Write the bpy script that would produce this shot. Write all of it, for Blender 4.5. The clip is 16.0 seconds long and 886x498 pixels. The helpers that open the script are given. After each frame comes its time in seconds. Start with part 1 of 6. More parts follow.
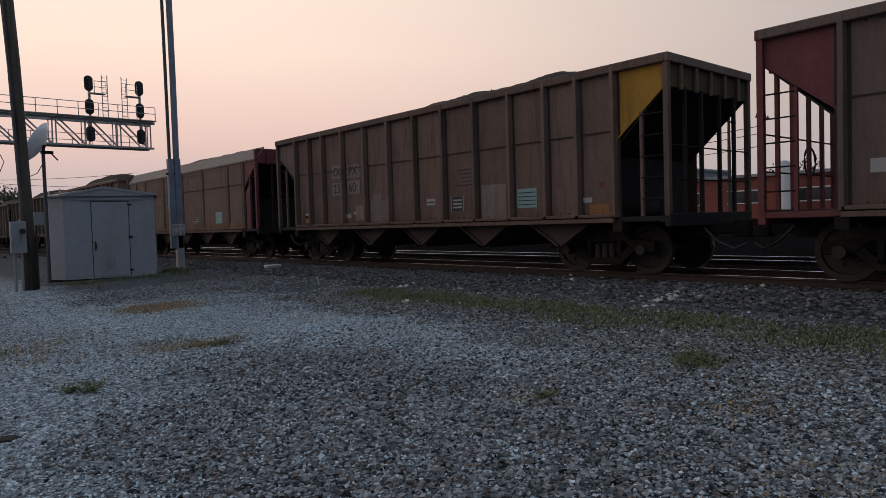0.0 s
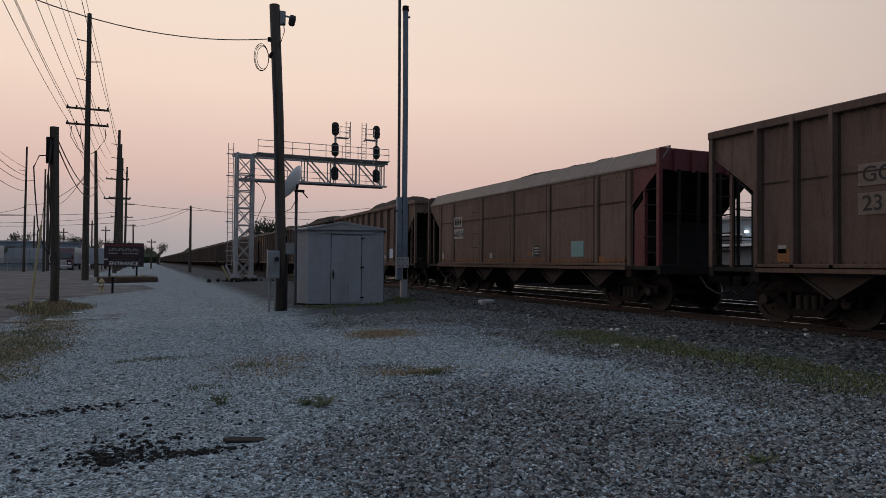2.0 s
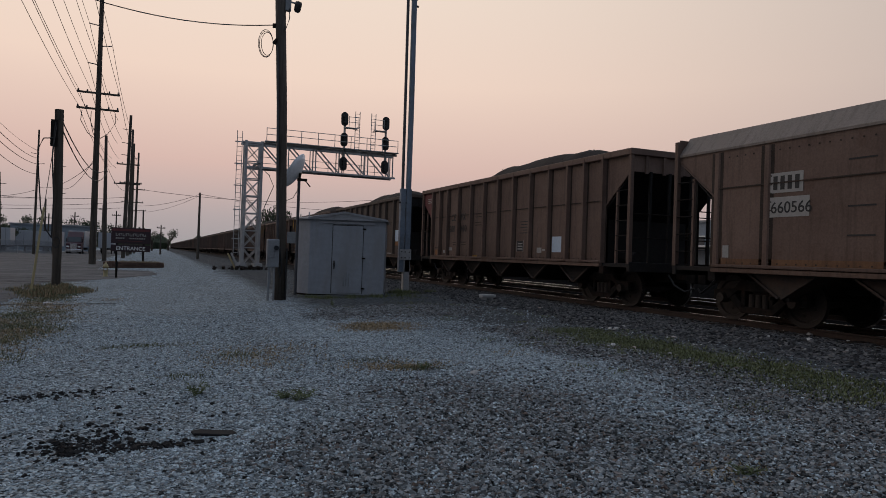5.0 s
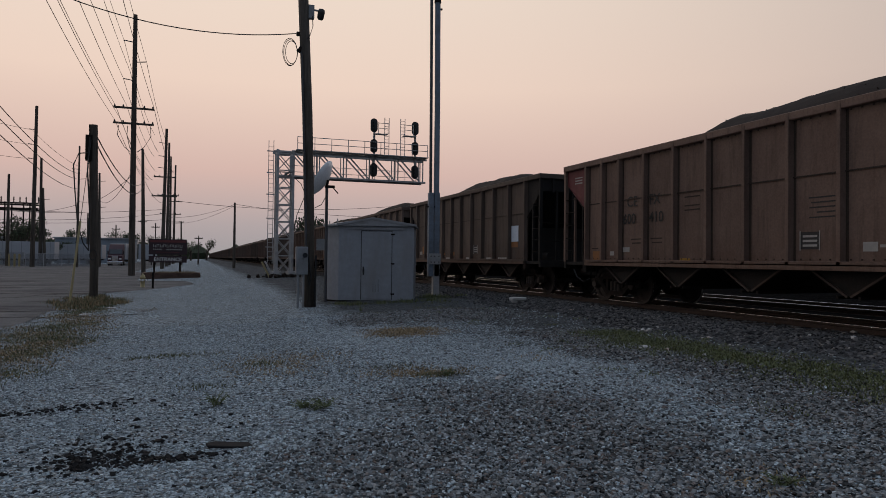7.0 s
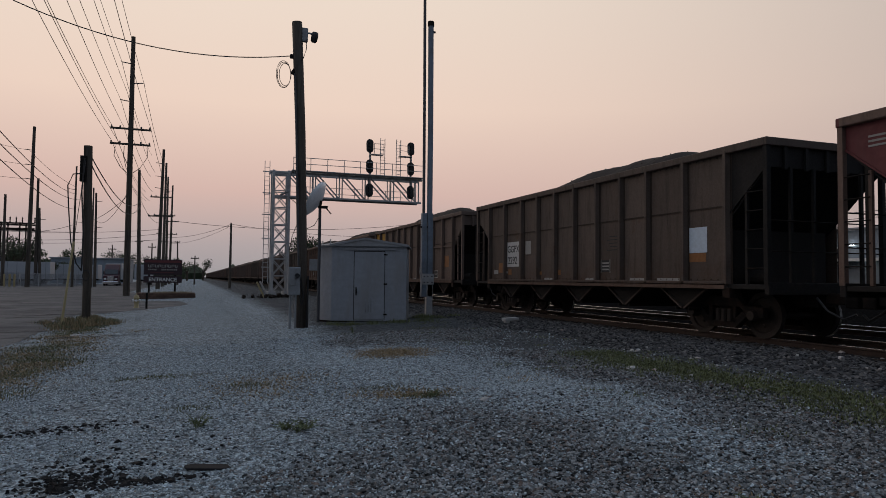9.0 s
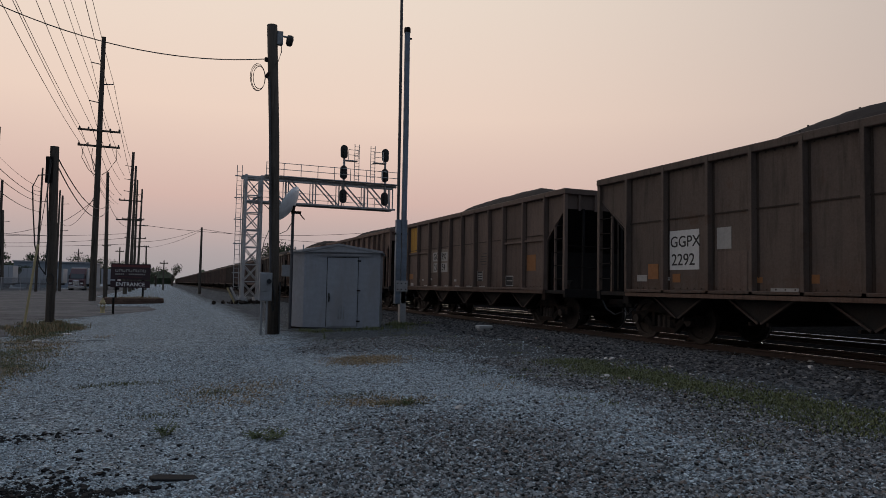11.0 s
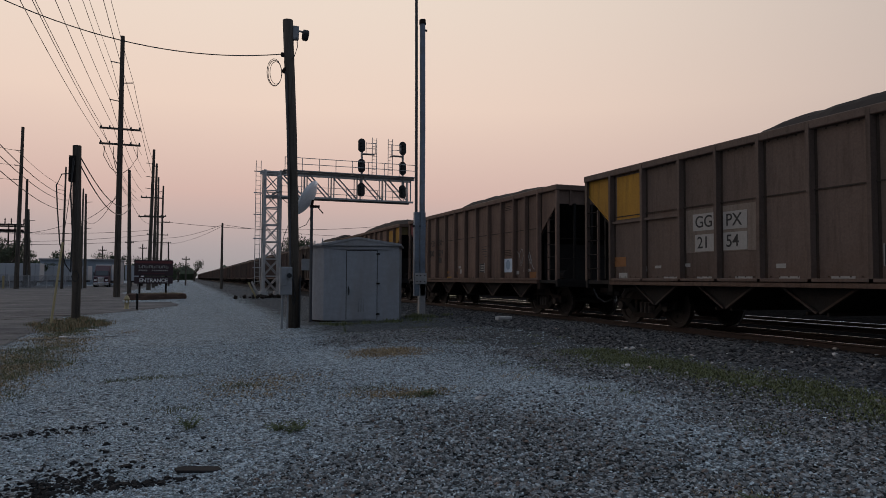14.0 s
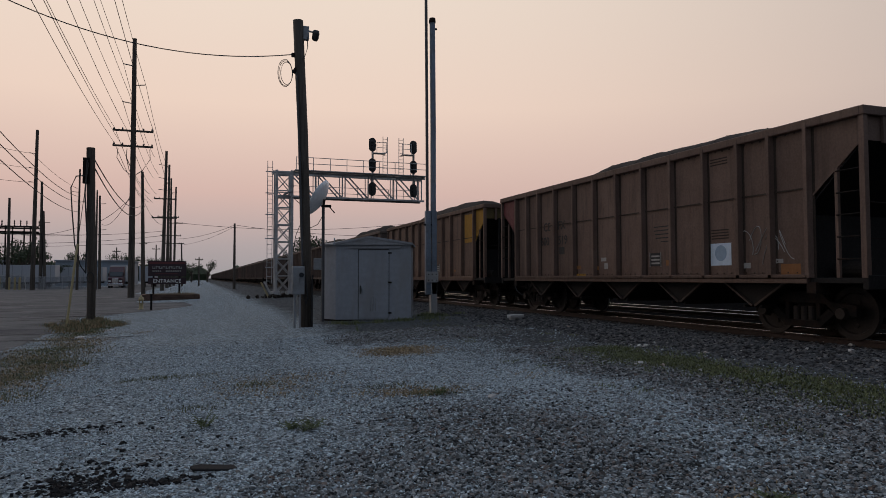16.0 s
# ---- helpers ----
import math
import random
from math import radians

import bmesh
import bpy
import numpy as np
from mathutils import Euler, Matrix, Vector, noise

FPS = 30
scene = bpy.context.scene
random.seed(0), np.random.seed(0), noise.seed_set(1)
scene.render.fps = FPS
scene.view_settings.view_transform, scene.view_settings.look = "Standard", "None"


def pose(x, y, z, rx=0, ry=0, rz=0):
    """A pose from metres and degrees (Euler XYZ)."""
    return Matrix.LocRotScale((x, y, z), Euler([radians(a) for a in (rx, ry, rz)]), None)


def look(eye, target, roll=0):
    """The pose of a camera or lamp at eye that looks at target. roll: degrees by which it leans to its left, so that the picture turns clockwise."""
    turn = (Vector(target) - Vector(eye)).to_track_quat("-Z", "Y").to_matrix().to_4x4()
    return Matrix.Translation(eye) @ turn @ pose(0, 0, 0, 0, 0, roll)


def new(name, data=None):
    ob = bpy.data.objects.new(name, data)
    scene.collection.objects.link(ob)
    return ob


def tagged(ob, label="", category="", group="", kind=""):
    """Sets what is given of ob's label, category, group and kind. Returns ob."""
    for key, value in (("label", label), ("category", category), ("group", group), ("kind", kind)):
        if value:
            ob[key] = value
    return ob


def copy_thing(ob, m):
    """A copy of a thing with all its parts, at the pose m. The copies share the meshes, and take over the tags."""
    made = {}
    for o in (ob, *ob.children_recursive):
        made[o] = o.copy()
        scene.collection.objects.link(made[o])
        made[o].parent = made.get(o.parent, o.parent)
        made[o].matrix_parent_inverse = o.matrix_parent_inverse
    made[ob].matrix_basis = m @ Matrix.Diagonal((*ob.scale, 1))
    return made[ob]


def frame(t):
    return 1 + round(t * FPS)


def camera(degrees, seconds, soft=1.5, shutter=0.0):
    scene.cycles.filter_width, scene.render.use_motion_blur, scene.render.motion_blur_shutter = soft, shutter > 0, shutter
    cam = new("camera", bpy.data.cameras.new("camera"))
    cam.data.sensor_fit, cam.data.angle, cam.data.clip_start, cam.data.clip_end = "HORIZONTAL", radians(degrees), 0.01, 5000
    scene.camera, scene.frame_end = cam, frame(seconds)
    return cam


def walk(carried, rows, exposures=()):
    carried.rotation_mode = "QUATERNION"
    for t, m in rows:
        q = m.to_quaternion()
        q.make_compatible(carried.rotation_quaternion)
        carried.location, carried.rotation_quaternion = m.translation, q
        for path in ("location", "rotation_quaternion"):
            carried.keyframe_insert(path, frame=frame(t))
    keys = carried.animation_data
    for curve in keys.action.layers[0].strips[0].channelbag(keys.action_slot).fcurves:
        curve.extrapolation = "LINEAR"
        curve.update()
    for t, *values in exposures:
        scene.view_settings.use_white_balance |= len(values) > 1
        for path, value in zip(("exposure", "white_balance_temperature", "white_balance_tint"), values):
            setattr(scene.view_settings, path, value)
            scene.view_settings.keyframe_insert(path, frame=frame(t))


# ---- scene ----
cam = camera(66.0, 16.0, soft=0.7)
PATH = [
    (0, (-0.125, -0.094, 1.571), (1.194, 1.408, 1.497), -1.7),
    (0.5, (-0.318, -0.174, 1.557), (0.859, 1.443, 1.554), -1.9),
    (1, (-0.353, -0.247, 1.597), (0.651, 1.482, 1.629), 0.9),
    (1.5, (-0.326, -0.251, 1.615), (0.599, 1.522, 1.645), -0.4),
    (2, (-0.178, -0.285, 1.619), (0.618, 1.55, 1.661), 0.5),
    (2.5, (-0.029, -0.243, 1.609), (0.777, 1.587, 1.617), 1.7),
    (3, (0.088, -0.047, 1.598), (0.941, 1.76, 1.515), 2.5),
    (3.5, (0.117, 0.05, 1.545), (0.921, 1.88, 1.495), 1.6),
    (4, (0.122, 0.01, 1.56), (0.92, 1.844, 1.558), 1.8),
    (4.5, (0.136, -0.123, 1.608), (0.915, 1.719, 1.632), 2.4),
    (5, (0.147, -0.153, 1.618), (0.918, 1.693, 1.64), 2.0),
    (7.5, (0.441, -0.02, 1.62), (1.109, 1.865, 1.668), 0.5),
    (8, (0.49, -0.033, 1.621), (1.162, 1.849, 1.698), 0.5),
    (8.5, (0.502, -0.023, 1.621), (1.162, 1.863, 1.697), 0.7),
    (9, (0.504, -0.134, 1.636), (1.188, 1.744, 1.725), 0.6),
    (9.5, (0.506, -0.121, 1.633), (1.192, 1.754, 1.738), 0.6),
    (12, (0.508, 0.008, 1.611), (1.299, 1.842, 1.722), 1.3),
    (12.5, (0.504, -0.011, 1.605), (1.26, 1.837, 1.711), 1.0),
    (13, (0.51, 0.008, 1.611), (1.232, 1.871, 1.705), 0.7),
    (13.5, (0.517, -0.015, 1.618), (1.227, 1.853, 1.707), 0.5),
    (14, (0.519, -0.041, 1.617), (1.224, 1.828, 1.705), 0.3),
    (14.5, (0.521, -0.055, 1.611), (1.217, 1.818, 1.702), 0.2),
    (15, (0.521, -0.047, 1.618), (1.206, 1.83, 1.702), 0.1),
    (15.5, (0.53, -0.052, 1.615), (1.209, 1.828, 1.697), -0.0),
    (16, (0.513, -0.045, 1.612), (1.187, 1.836, 1.696), -0.1),
]
walk(cam, [(t, look(eye, target, roll)) for t, eye, target, roll in PATH],
     [(0.0, 0.28), (1.0, 0.05), (2.0, 0.05), (3.0, 0.35), (3.5, 0.24), (4.5, 0.03), (5.0, 0.0), (8.0, -0.05), (16.0, -0.05)])


# ---------------------------------------------------------------- world and light
world = bpy.data.worlds.new("dusk_sky")
scene.world = world
world.use_nodes = True


def dusk_sky():
    """Dusk: warm glow low over the end of the track, cooler and darker overhead and behind."""
    nt = world.node_tree
    N, L = nt.nodes, nt.links
    bg = N["Background"]
    tc, sep = N.new("ShaderNodeTexCoord"), N.new("ShaderNodeSeparateXYZ")
    L.new(tc.outputs["Generated"], sep.inputs[0])

    def ramp(stops):
        r = N.new("ShaderNodeValToRGB")
        while len(r.color_ramp.elements) < len(stops):
            r.color_ramp.elements.new(0.5)
        for e, (p, c) in zip(r.color_ramp.elements, stops):
            e.position, e.color = p, (*c, 1)
        L.new(sep.outputs["Z"], r.inputs[0])
        return r

    warm = ramp([(0.0, (0.36, 0.338, 0.35)), (0.045, (0.455, 0.385, 0.385)), (0.12, (0.69, 0.485, 0.43)), (0.24, (0.87, 0.67, 0.56)),
                 (0.42, (0.88, 0.75, 0.64)), (0.7, (0.52, 0.55, 0.62)), (1.0, (0.36, 0.45, 0.60))])
    cool = ramp([(0.0, (0.34, 0.31, 0.32)), (0.15, (0.44, 0.375, 0.355)), (0.4, (0.48, 0.425, 0.40)), (0.7, (0.40, 0.45, 0.55)), (1.0, (0.36, 0.45, 0.60))])
    dot = N.new("ShaderNodeVectorMath")
    dot.operation = "DOT_PRODUCT"
    dot.inputs[1].default_value = (-0.10, 0.995, 0.0)
    L.new(tc.outputs["Generated"], dot.inputs[0])
    mr = N.new("ShaderNodeMapRange")
    mr.interpolation_type = "SMOOTHSTEP"
    mr.inputs["From Min"].default_value, mr.inputs["From Max"].default_value = 0.1, 0.97
    L.new(dot.outputs["Value"], mr.inputs["Value"])
    mix = N.new("ShaderNodeMix")
    mix.data_type = "RGBA"
    L.new(mr.outputs[0], mix.inputs["Factor"])
    dark = ramp([(0.0, (0.10, 0.115, 0.15)), (0.2, (0.16, 0.17, 0.21)), (0.6, (0.27, 0.32, 0.41)), (1.0, (0.36, 0.45, 0.60))])
    mr2 = N.new("ShaderNodeMapRange")
    mr2.interpolation_type = "SMOOTHSTEP"
    mr2.inputs["From Min"].default_value, mr2.inputs["From Max"].default_value = -0.55, 0.35
    L.new(dot.outputs["Value"], mr2.inputs["Value"])
    mix2 = N.new("ShaderNodeMix")
    mix2.data_type = "RGBA"
    L.new(mr2.outputs[0], mix2.inputs["Factor"])
    L.new(dark.outputs[0], mix2.inputs["A"])
    L.new(cool.outputs[0], mix2.inputs["B"])
    L.new(mix2.outputs["Result"], mix.inputs["A"])
    L.new(warm.outputs[0], mix.inputs["B"])
    L.new(mix.outputs["Result"], bg.inputs["Color"])
    bg.inputs["Strength"].default_value = 1.0


dusk_sky()
sun = new("sun", bpy.data.lights.new("sun", "SUN"))
sun.data.energy, sun.data.angle, sun.data.color = 0.12, radians(35), (1.0, 0.78, 0.62)
sun.matrix_world = look((-6, 20, 9), (0, 0, 0))

# ---------------------------------------------------------------- mesh helpers
SLOPE = 0.02968        # the yard rises gently towards the track


def gz(x):
    """Height of the yard."""
    return SLOPE * min(max(x, -3.0), 9.0)


class Geo:
    """Collects plain solids into one mesh."""

    def __init__(self):
        self.v, self.f = [], []

    def add(self, verts, faces, m=None):
        n = len(self.v)
        self.v += [tuple(m @ Vector(p)) if m else tuple(p) for p in verts]
        self.f += [tuple(n + i for i in f) for f in faces]
        return self

    def box(self, x0, y0, z0, x1, y1, z1, m=None):
        p = [(x, y, z) for z in (z0, z1) for y in (y0, y1) for x in (x0, x1)]
        return self.add(p, [(0, 2, 3, 1), (4, 5, 7, 6), (0, 1, 5, 4), (2, 6, 7, 3), (0, 4, 6, 2), (1, 3, 7, 5)], m)

    def bar(self, a, b, w, h=None):
        """A square bar from a to b."""
        a, b = Vector(a), Vector(b)
        h = h or w
        q = (b - a).to_track_quat("Z", "Y").to_matrix().to_4x4()
        return self.box(-w / 2, -h / 2, 0, w / 2, h / 2, (b - a).length, Matrix.Translation(a) @ q)

    def tube(self, a, b, r0, r1=None, n=10):
        a, b = Vector(a), Vector(b)
        r1 = r0 if r1 is None else r1
        q = Matrix.Translation(a) @ (b - a).to_track_quat("Z", "Y").to_matrix().to_4x4()
        ln = (b - a).length
        p = [(r * math.cos(2 * math.pi * i / n), r * math.sin(2 * math.pi * i / n), z) for r, z in ((r0, 0), (r1, ln)) for i in range(n)]
        f = [(i, (i + 1) % n, n + (i + 1) % n, n + i) for i in range(n)] + [tuple(range(n - 1, -1, -1)), tuple(range(n, 2 * n))]
        return self.add(p, f, q)

    def path(self, pts, r, n=6):
        """A bent tube through the points."""
        pts = [Vector(p) for p in pts]
        rings = []
        for i, p in enumerate(pts):
            d = (pts[min(i + 1, len(pts) - 1)] - pts[max(i - 1, 0)]).normalized()
            side = d.cross(Vector((0, 0, 1)) if abs(d.z) < 0.95 else Vector((1, 0, 0))).normalized()
            up = side.cross(d)
            rings.append([p + r * (side * math.cos(2 * math.pi * k / n) + up * math.sin(2 * math.pi * k / n)) for k in range(n)])
        v = [q for ring in rings for q in ring]
        f = [(i * n + k, i * n + (k + 1) % n, (i + 1) * n + (k + 1) % n, (i + 1) * n + k) for i in range(len(pts) - 1) for k in range(n)]
        f += [tuple(range(n - 1, -1, -1)), tuple(range((len(pts) - 1) * n, len(pts) * n))]
        return self.add(v, f)

    def prism(self, poly, lo, hi, axis="x", m=None):
        """A flat outline pushed along an axis; the outline is in the two other axes."""
        def at(a, b, c):
            return {"x": (c, a, b), "y": (a, c, b), "z": (a, b, c)}[axis]
        n = len(poly)
        p = [at(a, b, c) for c in (lo, hi) for a, b in poly]
        return self.add(p, [tuple(range(n - 1, -1, -1)), tuple(range(n, 2 * n))] + [(i, (i + 1) % n, n + (i + 1) % n, n + i) for i in range(n)], m)

    def lathe(self, prof, n=24, m=None):
        """Rings of (radius, height) round the z axis."""
        p = [(r * math.cos(2 * math.pi * i / n), r * math.sin(2 * math.pi * i / n), z) for r, z in prof for i in range(n)]
        f = [(j * n + i, j * n + (i + 1) % n, (j + 1) * n + (i + 1) % n, (j + 1) * n + i) for j in range(len(prof) - 1) for i in range(n)]
        return self.add(p, f, m)

    def mesh(self, name, bevel=0.0, smooth=False):
        me = bpy.data.meshes.new(name)
        me.from_pydata(self.v, [], self.f)
        bm = bmesh.new()
        bm.from_mesh(me)
        bmesh.ops.recalc_face_normals(bm, faces=bm.faces)
        if bevel:
            bmesh.ops.bevel(bm, geom=[e for e in bm.edges if len(e.link_faces) == 2 and e.calc_face_angle(0) > 0.6], offset=bevel, segments=1, affect="EDGES")
        bm.to_mesh(me)
        bm.free()
        if smooth:
            me.polygons.foreach_set("use_smooth", [True] * len(me.polygons))
        return me


def part(name, geo, material, parent, label="", bevel=0.0, smooth=False):
    """Links a mesh as one part under a thing or under a part."""
    me = geo if isinstance(geo, bpy.types.Mesh) else geo.mesh(name, bevel, smooth)
    if not me.materials:
        me.materials.append(material)
    ob = new(name, me)
    ob.parent = parent
    return tagged(ob, label)


def thing(name, label, category, at=None, group="", kind=""):
    ob = new(name)
    ob.empty_display_size = 0.2
    if at is not None:
        ob.matrix_basis = at
    return tagged(ob, label, category, group, kind)


def solid(name, geo, material, label, category, group="", kind="", bevel=0.0, smooth=False, at=None):
    ob = part(name, geo, material, None, "", bevel, smooth)
    if at is not None:
        ob.matrix_basis = at
    return tagged(ob, label, category, group, kind)


# ---------------------------------------------------------------- materials
class Nodes:
    def __init__(self, name):
        self.m = bpy.data.materials.new(name)
        self.m.use_nodes = True
        self.t = self.m.node_tree
        self.b = self.t.nodes["Principled BSDF"]
        tc = self.t.nodes.new("ShaderNodeTexCoord")
        self.pos = tc.outputs["Object"]

    def node(self, kind, **inputs):
        n = self.t.nodes.new(kind)
        for k, v in inputs.items():
            self.put(n.inputs[k.replace("_", " ")], v)
        return n

    def put(self, socket, v):
        if isinstance(v, bpy.types.NodeSocket):
            self.t.links.new(v, socket)
        else:
            socket.default_value = v

    def noise(self, scale, detail=4.0, rough=0.6, stretch=None):
        v = self.pos
        if stretch:
            mp = self.node("ShaderNodeMapping", Vector=self.pos, Scale=stretch)
            v = mp.outputs[0]
        return self.node("ShaderNodeTexNoise", Vector=v, Scale=scale, Detail=detail, Roughness=rough).outputs["Fac"]

    def level(self, v, lo, hi, a=0.0, b=1.0):
        return self.node("ShaderNodeMapRange", Value=v, From_Min=lo, From_Max=hi, To_Min=a, To_Max=b).outputs[0]

    def mix(self, fac, a, b, blend="MIX"):
        n = self.t.nodes.new("ShaderNodeMix")
        n.data_type, n.blend_type = "RGBA", blend
        self.put(n.inputs["Factor"], fac)
        for k, c in (("A", a), ("B", b)):
            self.put(n.inputs[k], (*c, 1) if isinstance(c, tuple) and len(c) == 3 else c)
        return n.outputs["Result"]

    def math(self, op, a, b=0.0):
        n = self.t.nodes.new("ShaderNodeMath")
        n.operation = op
        self.put(n.inputs[0], a)
        self.put(n.inputs[1], b)
        return n.outputs[0]

    def done(self, color, rough=0.8, metal=0.0, bump=None, strength=0.3, dist=0.02, spec=0.5):
        self.b.inputs["Specular IOR Level"].default_value = spec
        self.put(self.b.inputs["Base Color"], (*color, 1) if isinstance(color, tuple) else color)
        self.put(self.b.inputs["Roughness"], rough)
        self.put(self.b.inputs["Metallic"], metal)
        if bump is not None:
            self.put(self.b.inputs["Normal"], self.node("ShaderNodeBump", Height=bump, Strength=strength, Distance=dist).outputs[0])
        return self.m


def surface(name, a, b, scale=3.0, rough=0.8, metal=0.0, grime=None, grime_scale=0.8, bump=0.2, stretch=None, vary=0.0):
    """Two tones in a fine grain, with larger stains over them and a little relief."""
    n = Nodes(name)
    fine = n.noise(scale * 6, 5)
    c = n.mix(n.level(n.noise(scale, 4, 0.6, stretch), 0.3, 0.7), a, b)
    c = n.mix(n.level(fine, 0.35, 0.75, 0.0, 0.35), c, tuple(v * 0.55 for v in a))
    if grime:
        c = n.mix(n.level(n.noise(grime_scale, 5, 0.65, stretch), 0.48, 0.68, 0.0, 0.8), c, grime)
    if vary:
        r = n.node("ShaderNodeObjectInfo").outputs["Random"]
        c = n.mix(1.0, c, n.node("ShaderNodeCombineColor", Red=n.level(r, 0, 1, 1 - vary, 1 + vary), Green=n.level(r, 0, 1, 1 - vary, 1 + vary), Blue=n.level(r, 0, 1, 1 - vary, 1 + vary)).outputs[0], "MULTIPLY")
    return n.done(c, n.level(fine, 0.2, 0.8, max(rough - 0.12, 0.05), min(rough + 0.1, 1.0)), metal, fine, bump, 0.02, 0.1 if rough > 0.75 else 0.5)


def car_paint(name, a, b, streak=(0.032, 0.025, 0.021), rust=(0.085, 0.042, 0.025), amount=0.8):
    """Weathered hopper paint: soot, rain streaks running down, rust along the lower edge and round the seams."""
    n = Nodes(name)
    fine = n.noise(26, 6)
    c = n.mix(n.level(n.noise(1.1, 5), 0.3, 0.7), a, b)
    c = n.mix(n.level(n.noise(2.2, 6, 0.65, (1.0, 3.5, 0.35)), 0.50, 0.74, 0, 0.75 * amount), c, streak)
    c = n.mix(n.level(n.noise(1.6, 6, 0.7), 0.60, 0.72, 0, 0.7 * amount), c, rust)
    z = n.node("ShaderNodeSeparateXYZ", Vector=n.pos).outputs["Z"]
    low = n.math("MULTIPLY", n.level(z, 1.15, 1.75, 1.0, 0.0), n.level(n.noise(3.0, 5, 0.7), 0.40, 0.62))
    c = n.mix(n.math("MULTIPLY", low, 0.65 * amount), c, rust)
    c = n.mix(n.level(fine, 0.4, 0.8, 0, 0.3), c, streak)
    r = n.level(n.node("ShaderNodeObjectInfo").outputs["Random"], 0, 1, 0.84, 1.16)
    c = n.mix(1.0, c, n.node("ShaderNodeCombineColor", Red=r, Green=r, Blue=r).outputs[0], "MULTIPLY")
    return n.done(c, n.level(fine, 0.2, 0.8, 0.62, 0.9), 0.0, n.math("ADD", fine, n.math("MULTIPLY", n.noise(3.0, 3), 1.5)), 0.25, 0.02, 0.25)


def gravel(name, tones, dirt_shade, cell=26.0, patch=None, coarse=False):
    """Crushed stone: cells of their own tone, shade painted into the gaps between, larger worn patches."""
    n = Nodes(name)
    big = n.node("ShaderNodeTexVoronoi", Vector=n.pos, Scale=cell)
    small = n.node("ShaderNodeTexVoronoi", Vector=n.pos, Scale=cell * 2.6)
    tone = n.node("ShaderNodeSeparateColor", Color=big.outputs["Color"]).outputs[0]
    tone2 = n.node("ShaderNodeSeparateColor", Color=small.outputs["Color"]).outputs[1]
    c = n.mix(tone, tones[0], tones[1])
    c = n.mix(n.level(tone2, 0.0, 1.0, 0, 0.45), c, tones[2])
    # shade between the stones, painted along the cell borders and in specks
    c = n.mix(n.level(big.outputs["Distance"], 0.32, 0.62, 0, 0.8), c, dirt_shade)
    c = n.mix(n.level(n.noise(8.0, 4, 0.8), 0.50, 0.62, 0, 0.42), c, dirt_shade)
    c = n.mix(n.level(n.noise(11.0, 3, 0.8), 0.56, 0.68, 0, 0.45), c, tones[1])
    c = n.mix(n.level(n.noise(0.45, 6, 0.65), 0.48, 0.66, 0, 0.6), c, dirt_shade)
    c = n.mix(n.level(n.noise(2.6, 5, 0.7), 0.56, 0.7, 0, 0.5), c, tuple(v * 0.6 for v in dirt_shade))
    if patch:
        c = n.mix(n.level(n.noise(0.8, 5, 0.7), 0.6, 0.72, 0, 0.4), c, patch)
    if coarse:
        # a stretch of coarser, dirtier stone in the middle of the yard and beside the ballast
        sep = n.node("ShaderNodeSeparateXYZ", Vector=n.pos)
        dx = n.math("DIVIDE", n.math("SUBTRACT", sep.outputs["X"], 4.2), 3.6)
        dy = n.math("DIVIDE", n.math("SUBTRACT", sep.outputs["Y"], 3.8), 3.6)
        d = n.math("ADD", n.math("MULTIPLY", dx, dx), n.math("MULTIPLY", dy, dy))
        d = n.math("ADD", d, n.math("MULTIPLY", n.math("SUBTRACT", n.noise(0.9, 5, 0.7), 0.5), 1.6))
        near = n.level(d, 0.5, 1.3, 0.75, 0.0)
        edge = n.level(n.math("ADD", n.math("ADD", sep.outputs["X"], n.level(sep.outputs["Y"], 6.0, 18.0, 0.0, 2.4)), n.math("MULTIPLY", n.noise(0.5, 5, 0.7), 3.0)), 7.3, 8.5, 0.0, 0.92)
        # the driven lane: dust between the stones, broken up at its borders
        wob = n.math("MULTIPLY", n.math("SUBTRACT", n.noise(0.7, 6, 0.75), 0.5), 5.0)
        lane = n.level(n.math("ADD", sep.outputs["X"], wob), 1.2, 3.6, 0.62, 0.0)
        far_lane = n.level(n.math("ADD", sep.outputs["Y"], n.math("MULTIPLY", wob, 1.2)), 6.0, 9.5, 0.0, 0.5)
        grit = n.level(n.noise(34.0, 3, 0.8), 0.35, 0.65, 0.35, 1.0)
        c = n.mix(n.math("MULTIPLY", n.math("MAXIMUM", lane, far_lane), grit), c, n.mix(n.noise(1.6, 6, 0.7), (0.26, 0.305, 0.325), (0.50, 0.565, 0.60)))
        c = n.mix(n.level(n.noise(1.15, 6, 0.72), 0.55, 0.64, 0, 0.4), c, (0.20, 0.15, 0.10))
        c = n.mix(n.level(n.noise(1.9, 6, 0.75), 0.55, 0.66, 0, 0.5), c, (0.11, 0.118, 0.12))
        # finer specks of painted shade, then pale grains
        c = n.mix(n.level(n.noise(17.0, 4, 0.85), 0.5, 0.6, 0, 0.5), c, dirt_shade)
        c = n.mix(n.level(n.noise(24.0, 3, 0.85), 0.57, 0.68, 0, 0.5), c, tones[1])
        # a pale worn swath that bends from the lane round the coarse stretch
        xc = n.level(sep.outputs["Y"], 8.0, 13.0, 5.0, 3.6)
        hw = n.level(sep.outputs["Y"], 5.0, 12.0, 0.75, 1.7)
        off = n.math("DIVIDE", n.math("ABSOLUTE", n.math("SUBTRACT", sep.outputs["X"], xc)), hw)
        off = n.math("ADD", off, n.math("MULTIPLY", n.math("SUBTRACT", n.noise(1.3, 6, 0.75), 0.5), 1.5))
